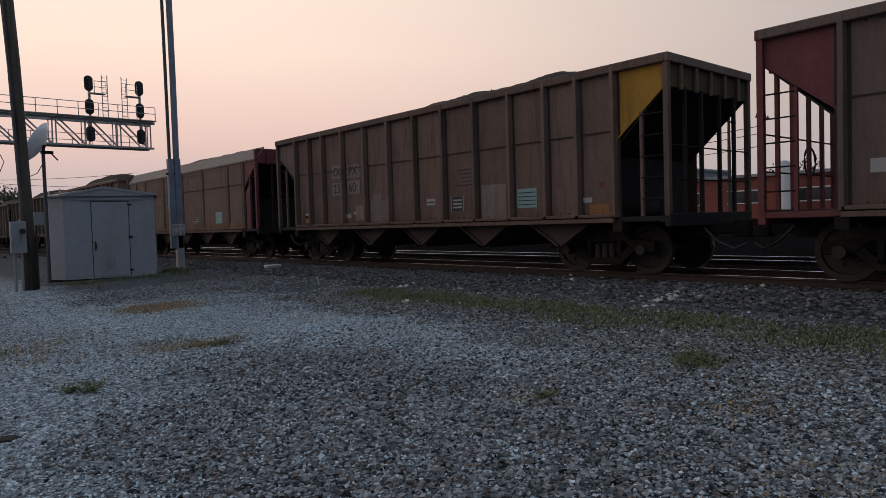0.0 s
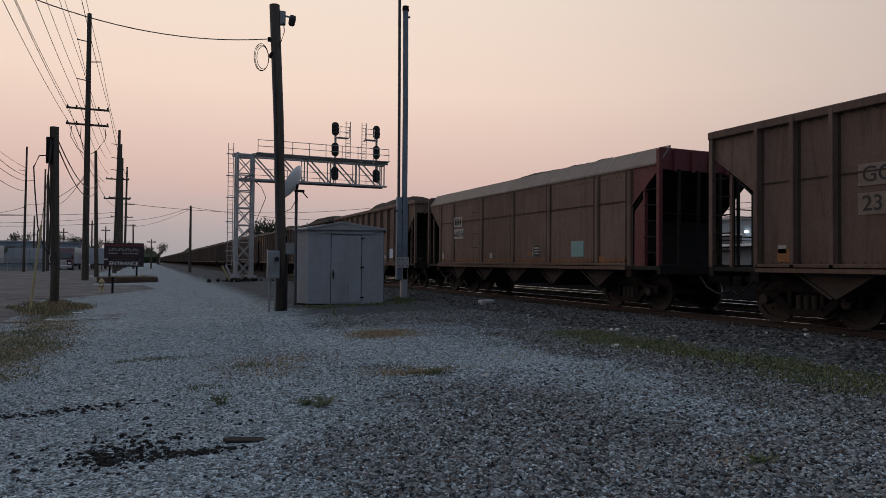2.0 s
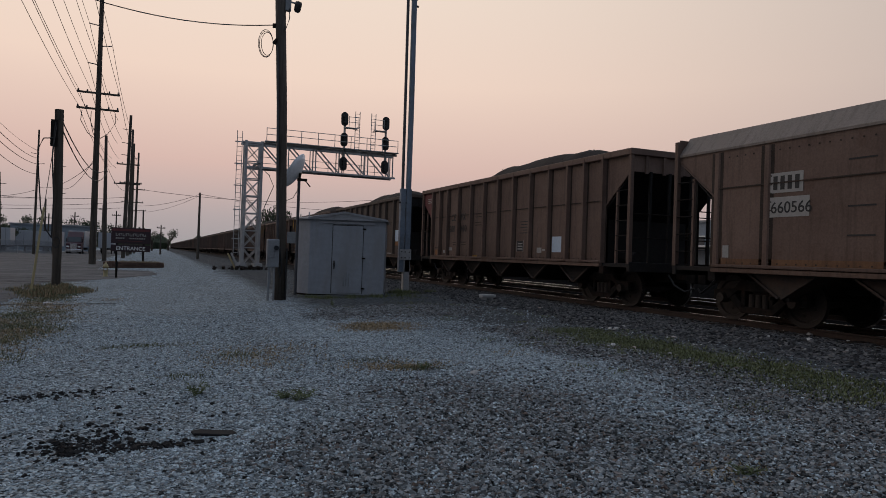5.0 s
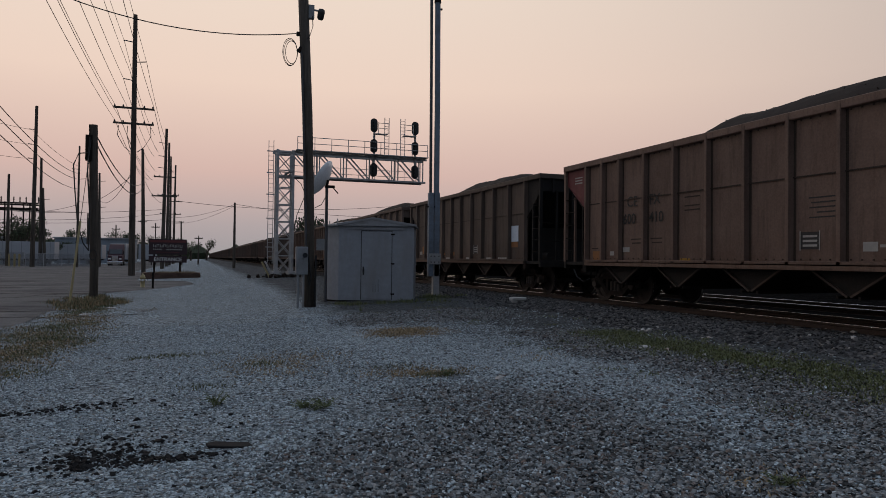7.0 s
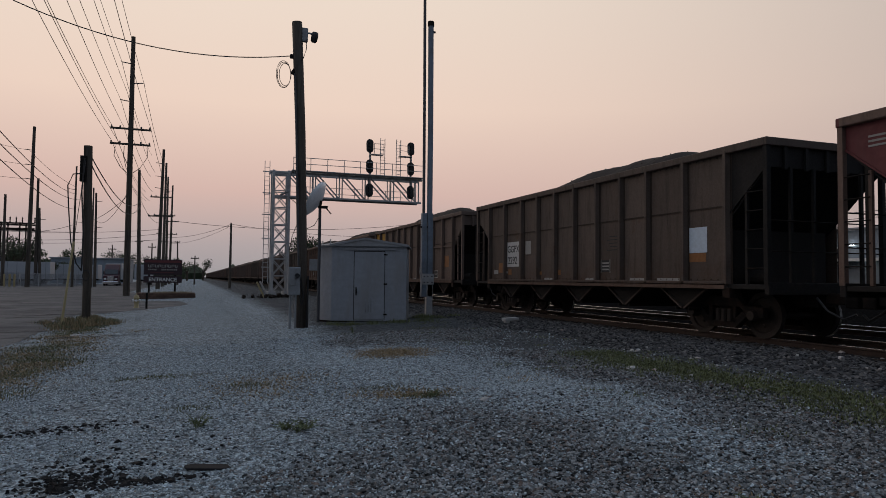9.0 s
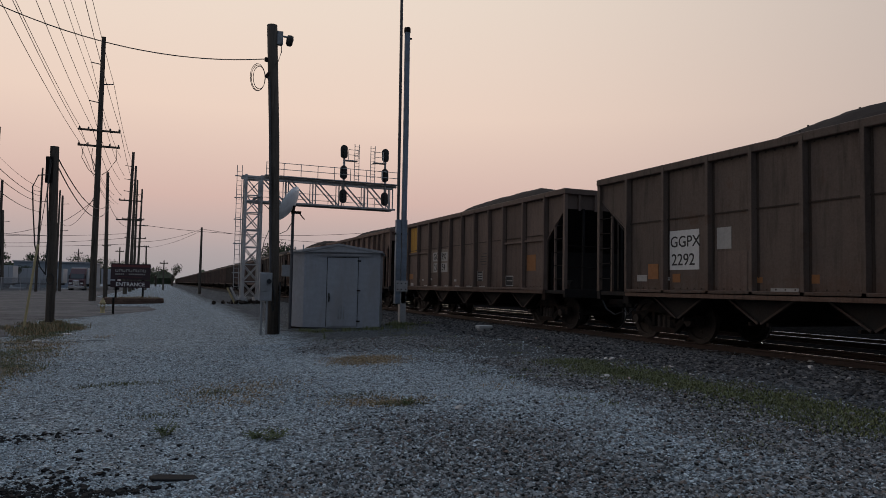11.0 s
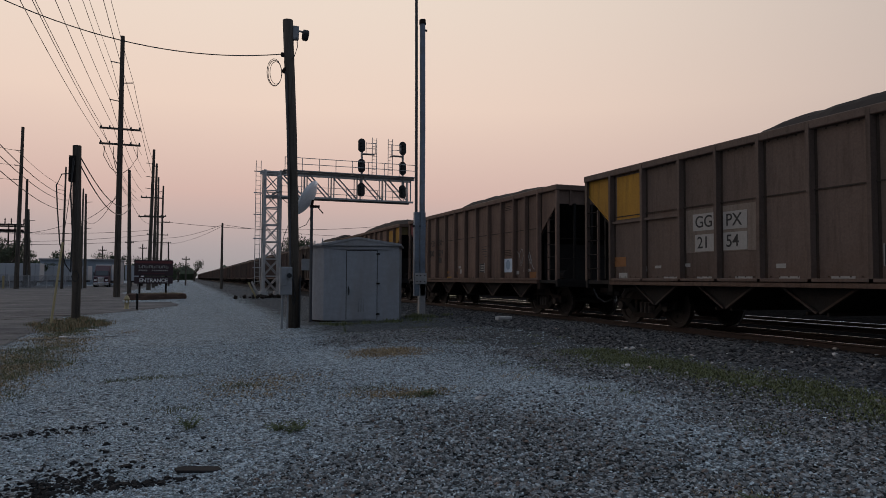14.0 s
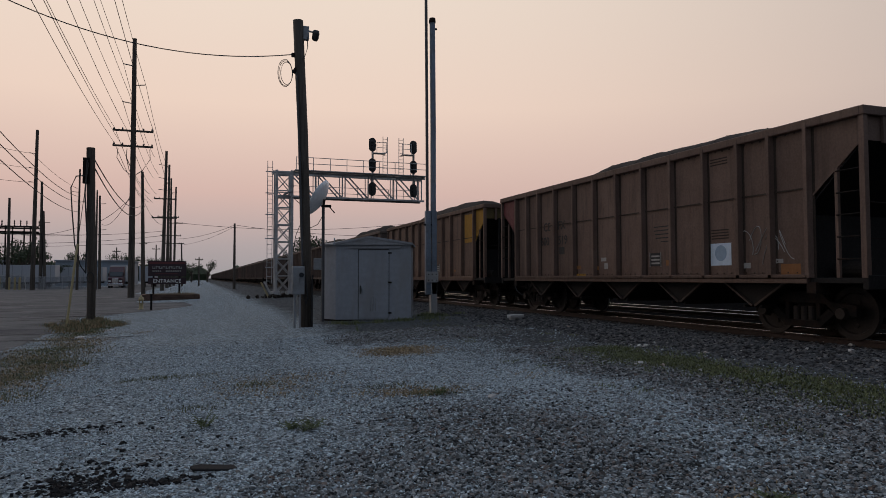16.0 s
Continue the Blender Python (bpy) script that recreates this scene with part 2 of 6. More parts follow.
        swath = n.math("MULTIPLY", n.level(off, 0.5, 1.2, 0.9, 0.0), n.math("MULTIPLY", n.level(sep.outputs["Y"], 3.6, 5.2), n.level(sep.outputs["Y"], 13.0, 15.0, 1.0, 0.0)))
        rough_part = n.math("MULTIPLY", n.math("MAXIMUM", near, edge), n.math("SUBTRACT", 1.0, swath))
        c = n.mix(rough_part, c, n.mix(tone, (0.02, 0.02, 0.021), (0.15, 0.158, 0.162)))
        c = n.mix(n.math("MULTIPLY", swath, n.math("MULTIPLY", grit, 0.75)), c, (0.36, 0.425, 0.46))
        # open gaps between the stones: their shade, put into the colour as dark specks
        for sc, lo, hi, deep in ((5.5, 0.60, 0.64, 0.55), (12.0, 0.58, 0.62, 0.85), (21.0, 0.58, 0.62, 0.85), (38.0, 0.58, 0.63, 0.75)):
            c = n.mix(n.level(n.noise(sc, 2, 0.6), lo, hi, 0, deep), c, (0.022, 0.024, 0.026))
        c = n.mix(n.math("MULTIPLY", n.level(n.noise(17.0, 2, 0.6), 0.53, 0.60, 0, 0.75), n.math("SUBTRACT", 1.0, rough_part)), c, (0.56, 0.65, 0.70))
    h = n.math("SUBTRACT", n.math("MULTIPLY", n.noise(9, 4), 0.6), big.outputs["Distance"])
    return n.done(c, 0.95, 0.0, h, 1.0, 0.04, 0.05)


def stones(name, dark, light, tint):
    n = Nodes(name)
    r = n.node("ShaderNodeNewGeometry").outputs["Random Per Island"]
    c = n.mix(n.level(r, 0, 1), dark, light)
    c = n.mix(n.level(n.math("FRACT", n.math("MULTIPLY", r, 17.3)), 0.8, 1.0), c, tint)
    c = n.mix(n.level(n.noise(60, 3), 0.4, 0.7, 0, 0.35), c, tuple(v * 0.6 for v in dark))
    return n.done(c, 0.9, 0.0, n.noise(90, 3), 0.3, 0.004, 0.15)


def blades(name, a, b):
    n = Nodes(name)
    r = n.node("ShaderNodeNewGeometry").outputs["Random Per Island"]
    return n.done(n.mix(n.level(r, 0, 1), a, b), 0.75)


def plain(name, c, rough=0.5, metal=0.0):
    n = Nodes(name)
    f = n.noise(14, 4)
    return n.done(n.mix(n.level(f, 0.35, 0.7, 0, 0.35), c, tuple(v * 0.6 for v in c)), n.level(f, 0.2, 0.8, max(rough - 0.1, 0.03), min(1, rough + 0.1)), metal, f, 0.08)


def glow(name, c, strength):
    n = Nodes(name)
    n.b.inputs["Emission Color"].default_value = (*c, 1)
    n.b.inputs["Emission Strength"].default_value = strength
    return n.done((0.8, 0.8, 0.8), 0.4)


GROUND = gravel("crushed_limestone", ((0.14, 0.172, 0.186), (0.52, 0.605, 0.645), (0.30, 0.352, 0.376)), (0.05, 0.056, 0.059), 28, (0.17, 0.135, 0.09), True)
BALLAST = gravel("ballast", ((0.022, 0.022, 0.024), (0.105, 0.107, 0.112), (0.05, 0.05, 0.05)), (0.014, 0.013, 0.012), 16)
# near-black ground: shade below and behind the train, put into the colour
SHADE_BED = gravel("cinder", ((0.007, 0.0068, 0.0066), (0.021, 0.02, 0.019), (0.012, 0.0115, 0.011)), (0.005, 0.0048, 0.0048), 14)
SHADE_BED.node_tree.nodes["Principled BSDF"].inputs["Specular IOR Level"].default_value = 0.0      # no sheen, so it stays dark at a low angle
LOOSE = stones("loose_stone", (0.03, 0.035, 0.038), (0.60, 0.69, 0.735), (0.20, 0.165, 0.145))
LOOSE_COARSE = stones("coarse_stone", (0.010, 0.0105, 0.0108), (0.34, 0.357, 0.36), (0.16, 0.12, 0.10))
FINE = stones("fine_stone", (0.12, 0.14, 0.15), (0.66, 0.755, 0.80), (0.26, 0.225, 0.19))
LOOSE_DARK = stones("ballast_stone", (0.012, 0.012, 0.013), (0.135, 0.137, 0.14), (0.22, 0.21, 0.20))


def worn_asphalt():
    """Old asphalt: aggregate grain, dusty wear, darker patches, dark and pale bands running across."""
    n = Nodes("old_asphalt")
    c = n.mix(n.noise(1.1, 6, 0.7), (0.10, 0.099, 0.099), (0.155, 0.151, 0.149))
    c = n.mix(n.level(n.noise(0.22, 6, 0.65), 0.46, 0.6, 0, 0.6), c, (0.055, 0.057, 0.06))
    c = n.mix(n.level(n.noise(0.5, 6, 0.75), 0.55, 0.68, 0, 0.6), c, (0.25, 0.24, 0.23))
    c = n.mix(n.level(n.noise(2.4, 5, 0.75), 0.56, 0.66, 0, 0.5), c, (0.045, 0.046, 0.048))
    c = n.mix(n.level(n.noise(0.55, 5, 0.7, (0.25, 1.6, 1.0)), 0.52, 0.60, 0, 0.75), c, (0.04, 0.04, 0.041))
    c = n.mix(n.level(n.noise(0.8, 5, 0.75, (0.3, 2.2, 1.0)), 0.58, 0.66, 0, 0.6), c, (0.24, 0.235, 0.23))
    c = n.mix(n.level(n.noise(60, 3, 0.8), 0.45, 0.65, 0, 0.35), c, (0.2, 0.205, 0.21))
    return n.done(c, 0.9, 0.0, n.noise(45, 4, 0.8), 0.6, 0.02, 0.05)


ASPHALT = worn_asphalt()
GRASS = blades("grass", (0.055, 0.068, 0.026), (0.15, 0.165, 0.065))
TUFT = blades("scrub_grass", (0.055, 0.062, 0.027), (0.15, 0.15, 0.068))
STRAW = blades("dry_grass", (0.15, 0.108, 0.056), (0.30, 0.215, 0.115))
WEED = blades("weed_leaf", (0.05, 0.07, 0.03), (0.13, 0.15, 0.06))
WOOD = surface("weathered_pole", (0.07, 0.06, 0.05), (0.115, 0.10, 0.085), 3, 0.9, 0, (0.032, 0.027, 0.023), 1.2, 0.5, (4, 4, 0.35), 0.1)
TIE = surface("creosoted_tie", (0.022, 0.017, 0.014), (0.045, 0.035, 0.028), 4, 0.92, 0, (0.025, 0.02, 0.017), 2, 0.5, (0.3, 4, 4), 0.15)
RAIL = surface("rusty_rail", (0.034, 0.021, 0.016), (0.05, 0.03, 0.021), 4, 0.75, 0.2, (0.04, 0.025, 0.02), 1.5, 0.3)
RAIL_TOP = plain("polished_rail_head", (0.70, 0.68, 0.66), 0.13, 1.0)
STEEL = surface("galvanised_steel", (0.38, 0.38, 0.38), (0.48, 0.48, 0.475), 2, 0.55, 0.35, (0.24, 0.23, 0.22), 0.9, 0.1)
DARK_STEEL = surface("dark_steel", (0.012, 0.011, 0.0105), (0.024, 0.021, 0.019), 4, 0.8, 0.1, (0.035, 0.02, 0.014), 2.0, 0.3)
WHEEL = surface("wheel_steel", (0.022, 0.017, 0.014), (0.038, 0.028, 0.022), 5, 0.7, 0.3, (0.03, 0.024, 0.02), 2, 0.2)
TREAD = plain("worn_wheel_tread", (0.5, 0.48, 0.46), 0.3, 1.0)
SHED = surface("grey_shed_paint", (0.245, 0.265, 0.295), (0.285, 0.305, 0.335), 1.0, 0.6, 0, (0.22, 0.22, 0.225), 0.7, 0.06, (2, 2, 0.5))
SHED_ROOF = surface("shed_roof", (0.25, 0.26, 0.275), (0.30, 0.31, 0.325), 1.5, 0.65, 0, (0.18, 0.17, 0.165), 0.8, 0.1)
MAST = surface("blue_grey_mast", (0.15, 0.19, 0.24), (0.19, 0.23, 0.28), 2, 0.6, 0.1, (0.10, 0.11, 0.12), 1.2, 0.1)
MAST_DARK = surface("dark_mast", (0.05, 0.052, 0.058), (0.08, 0.083, 0.09), 2, 0.6, 0.2, (0.04, 0.04, 0.04), 1.2, 0.1)
BLACK = plain("black_housing", (0.018, 0.018, 0.018), 0.55)
WIRE = plain("cable_black", (0.02, 0.02, 0.02), 0.7)
DISH = plain("dish_white", (0.78, 0.80, 0.82), 0.45)
BOXGREY = surface("meter_grey", (0.22, 0.235, 0.25), (0.27, 0.285, 0.30), 3, 0.5, 0.2, (0.15, 0.15, 0.15), 1.5, 0.08)
TRAILER = plain("trailer_grey_white", (0.38, 0.40, 0.43), 0.5)
WHITE = plain("white_paint", (0.72, 0.72, 0.70), 0.5)
PANEL = plain("lettering_panel_white", (0.52, 0.52, 0.51), 0.7)
CHALK = plain("stencil_white", (0.33, 0.32, 0.30), 0.8)
INK = plain("stencil_black", (0.02, 0.02, 0.02), 0.7)
CREAM = plain("faded_yellow_paint", (0.34, 0.28, 0.14), 0.6)
ORANGE = plain("orange_primer", (0.24, 0.10, 0.03), 0.75)
REDPAINT = surface("oxide_red_paint", (0.105, 0.018, 0.022), (0.14, 0.028, 0.03), 1.5, 0.7, 0, (0.09, 0.025, 0.025), 1.0, 0.15, (1, 2, 0.4))
MINT = plain("mint_placard", (0.17, 0.31, 0.31), 0.6)
PALEBLUE = plain("pale_blue_placard", (0.52, 0.62, 0.72), 0.6)
COAL = stones("coal", (0.016, 0.0125, 0.011), (0.052, 0.042, 0.036), (0.07, 0.055, 0.046))
SIGNDARK = plain("sign_maroon", (0.035, 0.016, 0.02), 0.6)
SIGNRED = plain("sign_red", (0.13, 0.028, 0.03), 0.6)
BRICK = surface("planter_block", (0.10, 0.065, 0.05), (0.16, 0.10, 0.075), 3, 0.9, 0, (0.07, 0.05, 0.042), 1.5, 0.4, None, 0.2)
LEAF = blades("tree_leaf", (0.025, 0.035, 0.018), (0.06, 0.075, 0.035))
BARK = surface("bark", (0.06, 0.05, 0.04), (0.10, 0.08, 0.065), 5, 0.95)
GLASS = plain("dark_window_glass", (0.03, 0.035, 0.04), 0.08)
WALLBLUE = surface("blue_grey_cladding", (0.20, 0.24, 0.28), (0.25, 0.29, 0.33), 0.6, 0.7, 0, (0.16, 0.18, 0.2), 0.3, 0.1)
WALLRED = surface("red_brown_wall", (0.20, 0.07, 0.055), (0.26, 0.09, 0.07), 0.6, 0.8, 0, (0.14, 0.06, 0.05), 0.3, 0.1)
TRUCKRED = plain("truck_maroon", (0.042, 0.008, 0.017), 0.6)
CHROME = plain("chrome", (0.75, 0.75, 0.75), 0.15, 1.0)
LAMP = glow("lamp_glow", (0.85, 0.95, 1.0), 6.0)
CAR_A = car_paint("hopper_brown", (0.165, 0.112, 0.09), (0.128, 0.086, 0.069))
CAR_B = car_paint("hopper_tan", (0.172, 0.117, 0.092), (0.136, 0.089, 0.07), amount=0.6)
CAR_C = car_paint("hopper_dark", (0.098, 0.076, 0.063), (0.12, 0.09, 0.073), amount=0.9)
CAR_D = car_paint("hopper_olive", (0.118, 0.087, 0.072), (0.138, 0.10, 0.082), amount=0.6)
CAR_E = car_paint("hopper_rust_brown", (0.165, 0.108, 0.082), (0.13, 0.083, 0.062))
# black end paint, also standing for shade in the end bays and pockets
CAR_END = car_paint("hopper_black_and_shade", (0.010, 0.0095, 0.0095), (0.018, 0.017, 0.016), (0.008, 0.007, 0.007), (0.025, 0.016, 0.012), 0.5)
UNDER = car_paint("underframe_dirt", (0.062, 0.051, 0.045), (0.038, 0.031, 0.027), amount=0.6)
CAR_LIGHT = car_paint("repaint_grey", (0.21, 0.175, 0.15), (0.175, 0.14, 0.115), amount=0.5)
# dirt of seams and rivets, and the shadow painted beside the ribs
SEAM_SHADE = car_paint("seam_dirt_rib_shade", (0.05, 0.037, 0.029), (0.035, 0.026, 0.021), amount=0.8)
DULL_YELLOW = car_paint("sooty_yellow", (0.11, 0.08, 0.028), (0.05, 0.038, 0.02), amount=0.9)
YELLOW = car_paint("yellow_paint", (0.42, 0.225, 0.03), (0.32, 0.17, 0.026), (0.10, 0.07, 0.022), (0.16, 0.085, 0.025), 0.7)
RUSTY = car_paint("rusty_strip", (0.20, 0.105, 0.05), (0.14, 0.075, 0.042), amount=0.7)
DISC = plain("faded_blue_disc", (0.26, 0.36, 0.47), 0.6)
COAMING = car_paint("hopper_coaming", (0.22, 0.185, 0.16), (0.185, 0.155, 0.13), amount=0.5)

# ---------------------------------------------------------------- ground, road, track
def ground_sheet():
    xs = [-1500, -500, -150, -60, -30, -18, -12] + [-9 + 0.3 * i for i in range(61)] + [10.5, 14, 22, 40, 80, 200, 600, 1500]
    ys = [-400, -120, -40, -12, -4] + [0.3 * i for i in range(101)] + [33, 38, 45, 55, 70, 95, 140, 220, 400, 900, 2600]
    v = []
    for y in ys:
        for x in xs:
            z = gz(x)
            if -9 < x < 9.2 and 0 < y < 30:
                z += 0.05 * (noise.noise((x * 0.35, y * 0.35, 0)) * 0.6 + noise.noise((x * 1.3, y * 1.3, 4)) * 0.35)
            v.append((x, y, z))
    n = len(xs)
    f = [(j * n + i, j * n + i + 1, (j + 1) * n + i + 1, (j + 1) * n + i) for j in range(len(ys) - 1) for i in range(n - 1)]
    ob = solid("ground", Geo().add(v, f), GROUND, "pale grey crushed stone yard with worn dusty patches", "ground", kind="structure", smooth=True)
    return ob


ground_sheet()


def yard(x, y):
    """Height of the uneven yard surface."""
    z = gz(x)
    if -9 < x < 9.2 and 0 < y < 30:
        z += 0.05 * (noise.noise((x * 0.35, y * 0.35, 0)) * 0.6 + noise.noise((x * 1.3, y * 1.3, 4)) * 0.35)
    return z


def road_sheet():
    ey = (-10, 10, 18, 28, 33, 36, 39, 43, 49, 52, 75, 80, 900)
    ex = (-5.2, -4.4, -3.6, -4.0, -4.2, -2.6, -1.0, 0.3, -0.4, -3.7, -3.9, -6.0, -6.0)
    ys = [-10, 0, 5] + [8 + 0.35 * i for i in range(134)] + [56, 60, 66, 75, 80, 100, 149, 151, 300, 900]
    rnd = random.Random(5)
    v = []
    for y in ys:
        r = float(np.interp(y, ey, ex))
        if 8 <= y <= 55:
            r += 0.35 * noise.noise((y * 0.35, 3, 1)) + 0.16 * noise.noise((y * 1.7, 5, 1))
        left = -60 if y < 150 else -16
        for x in (left, -20 if left == -60 else -13, -12, -8, r - 1.2, r):
            v.append((x, y, gz(x) + (0.03 if x != r else 0.012)))
    f = [(j * 6 + i, j * 6 + i + 1, j * 6 + i + 7, j * 6 + i + 6) for j in range(len(ys) - 1) for i in range(5)]
    solid("road", Geo().add(v, f), ASPHALT, "worn grey-brown asphalt road with cracks and broken edges", "road", kind="structure")
    g = Geo()
    for k in range(44):
        x, y = rnd.uniform(-16, -5.2), rnd.uniform(20, 56)
        pp = [Vector((x, y, gz(x) + 0.032))]
        a = rnd.choice((0.0, 1.3)) + rnd.uniform(-0.3, 0.3)
        for i in range(rnd.randint(4, 9)):
            a += rnd.uniform(-0.4, 0.4)
            q = pp[-1] + Vector((math.cos(a), math.sin(a), 0)) * rnd.uniform(0.3, 0.7)
            q.z = gz(q.x) + 0.034
            pp.append(q)
        for p, q in zip(pp, pp[1:]):
            g.bar(p, q, rnd.uniform(0.03, 0.10), 0.006)
    solid("tar_seams", g, INK, "dark sealed cracks across the asphalt", "road", kind="stuff")


road_sheet()
TRACK_X, RAIL_Z = 12.45, 0.50


def ballast_bed():
    # the bed under the train, blackened in place of its shade
    shaded = [(11.5, 0.352), (19.2, 0.352), (20.0, 0.325), (21.0, 0.285)]
    solid("shaded_track_bed", Geo().add([(x, y, z) for y in (-60, 1400) for x, z in shaded], [(i, i + 1, i + 5, i + 4) for i in range(3)]), SHADE_BED, "ballast under and between the tracks, blackened for the train's shade", "track bed", kind="structure")
    prof = [(8.7, 0.24), (9.4, 0.29), (10.6, 0.345), (11.2, 0.358), (11.7, 0.352), (11.8, 0.30)]
    ys = [-60, -20] + [i * 0.5 for i in range(0, 81)] + [50, 70, 110, 200, 500, 1400]
    v, n = [], len(prof)
    for y in ys:
        for x, z in prof:
            e = noise.noise((x * 0.9, y * 0.5, 7)) if 0 < y < 40 else 0
            v.append((x + (0.35 * e if x < 10 else 0), y, z + 0.02 * e))
    f = [(j * n + i, j * n + i + 1, (j + 1) * n + i + 1, (j + 1) * n + i) for j in range(len(ys) - 1) for i in range(n - 1)]
    # ground beyond, painted nearly black so the view under the cars stays dark
    solid("shaded_yard", Geo().add([(20.2, -60, 0.30), (69.9, -60, 0.30), (69.9, 900, 0.30), (20.2, 900, 0.30)], [(0, 1, 2, 3)]), SHADE_BED, "dark ground sheet standing for the shade beyond the second track", "ground", kind="structure")
    solid("ballast_bed", Geo().add(v, f), BALLAST, "dark grey railway ballast bed beside and under the tracks", "track bed", kind="structure", smooth=True)


ballast_bed()


def rail_line(x, y0, y1):
    z = RAIL_Z
    prof = [(-0.075, -0.18), (0.075, -0.18), (0.075, -0.165), (0.012, -0.14), (0.012, -0.045), (0.036, -0.035), (0.036, -0.004), (-0.036, -0.004), (-0.036, -0.035), (-0.012, -0.045), (-0.012, -0.14), (-0.075, -0.165)]
    rail = thing("rail", "rusty steel rail with a polished running surface", "rail", pose(x, 0, z), "rails of the two tracks", "structure")
    part("web", Geo().prism(prof, y0, y1, "y"), RAIL, rail)
    part("running_surface", Geo().prism([(-0.03, -0.004), (0.03, -0.004), (0.026, 0.0), (-0.026, 0.0)], y0, y1, "y"), RAIL_TOP, rail, "bright worn steel strip")


for cx in (TRACK_X, TRACK_X + 4.3):
    for sx in (-0.7525, 0.7525):
        rail_line(cx + sx, -60, 900)
# ---------------------------------------------------------------- the train
FAR_END, NEAR_END, SIDE, TOP, SILL = 7.22, 7.08, 1.52, 3.97, 1.10     # the two ends, side sheet, top chord, side sill
THIRTEEN = [6.02, 5.2, 4.4, 3.33, 2.2, 1.1, 0.0, -1.1, -2.2, -3.3, -4.3, -5.12, -5.98]      # rib places by kind of car
ELEVEN = [6.05, 4.74, 3.40, 2.27, 1.14, 0.0, -1.16, -2.29, -3.39, -4.73, -6.03]
SEVEN = [6.05, 4.78, 2.3, 0.0, -2.2, -4.6, -5.95]


def letters(text, size, y, z, material, parent, x=-SIDE - 0.008, name="lettering"):
    """Stencilled writing on the side that faces the yard, reading towards the leading end."""
    cu = bpy.data.curves.new(name, "FONT")
    cu.body, cu.size, cu.extrude, cu.offset = text, size, 0.002, 0.006 * size
    tmp = bpy.data.objects.new(name, cu)
    scene.collection.objects.link(tmp)
    bpy.context.view_layer.update()
    me = bpy.data.meshes.new_from_object(tmp.evaluated_get(bpy.context.evaluated_depsgraph_get()))
    bpy.data.objects.remove(tmp)
    m = Matrix(((0, 0, -1, x), (-1, 0, 0, y), (0, 1, 0, z), (0, 0, 0, 1)))
    me.transform(m)
    return part(name, me, material, parent)


def plate(y0, z0, y1, z1, material, parent, name="placard", label="", x=-SIDE - 0.005):
    return part(name, Geo().box(x - 0.002, y0, z0, x + 0.004, y1, z1), material, parent, label)


def wheel_mesh():
    """Outline of a wheel: face, tread and flange, back."""
    prof = [(0.0, -0.02), (0.10, -0.06), (0.10, -0.03), (0.30, 0.0), (0.37, -0.03), (0.38, -0.065)]
    tread = [(0.38, -0.065), (0.452, -0.065), (0.457, 0.03), (0.485, 0.055), (0.48, 0.075)]
    back = [(0.48, 0.075), (0.38, 0.07), (0.36, 0.03), (0.12, 0.045), (0.0, 0.05)]
    return prof, tread, back


def truck(parent, y):
    """A two-axle freight truck: cast side frames, bolster, springs, two wheelsets."""
    tr = thing("truck", "", "", pose(0, y, 0))
    tr.parent = parent
    for s in (-1, 1):
        x0, x1 = (s * 1.02 - 0.07, s * 1.02 + 0.07)
        arch = [(-1.15, 0.40), (-1.15, 0.62), (-0.62, 0.66), (-0.42, 0.84), (0.42, 0.84), (0.62, 0.66), (1.15, 0.62), (1.15, 0.40), (0.70, 0.42), (0.44, 0.28), (0.38, 0.18), (-0.38, 0.18), (-0.44, 0.28), (-0.70, 0.42)]
        sf = part("side_frame", Geo().prism(arch[:8] + [(0.72, 0.44), (0.50, 0.62), (-0.50, 0.62), (-0.72, 0.44)], x0, x1, "x")
                  .prism([(-0.72, 0.44), (-0.58, 0.54), (-0.30, 0.30), (0.30, 0.30), (0.58, 0.54), (0.72, 0.44), (0.40, 0.17), (-0.40, 0.17)], x0, x1, "x")
                  .box(x0, -0.40, 0.28, x1, -0.30, 0.66).box(x0, 0.30, 0.28, x1, 0.40, 0.66), DARK_STEEL, tr, "cast steel side frame", 0.012)
        for k in (-0.17, 0.0, 0.17):
            part("spring", Geo().tube((s * 1.02, k, 0.30), (s * 1.02, k, 0.56), 0.07, 0.07, 10), WHEEL, sf)
        for k in (-0.89, 0.89):
            part("bearing_cap", Geo().tube((s * 1.02, k, 0.457), (s * 1.18, k, 0.457), 0.115, 0.10, 14), WHEEL, sf, "round axle bearing cap")
    part("bolster", Geo().box(-1.0, -0.2, 0.50, 1.0, 0.2, 0.80), DARK_STEEL, tr, "", 0.02)
    for k in (-0.89, 0.89):
        ws = part("wheelset", Geo().tube((-1.0, 0, 0), (1.0, 0, 0), 0.075, 0.075, 12), WHEEL, tr, "steel axle with two wheels")
        ws.matrix_basis = pose(0, k, 0.457)
        SPIN.append((ws, k))
    return tr


WHEELSET = None
SPIN = []


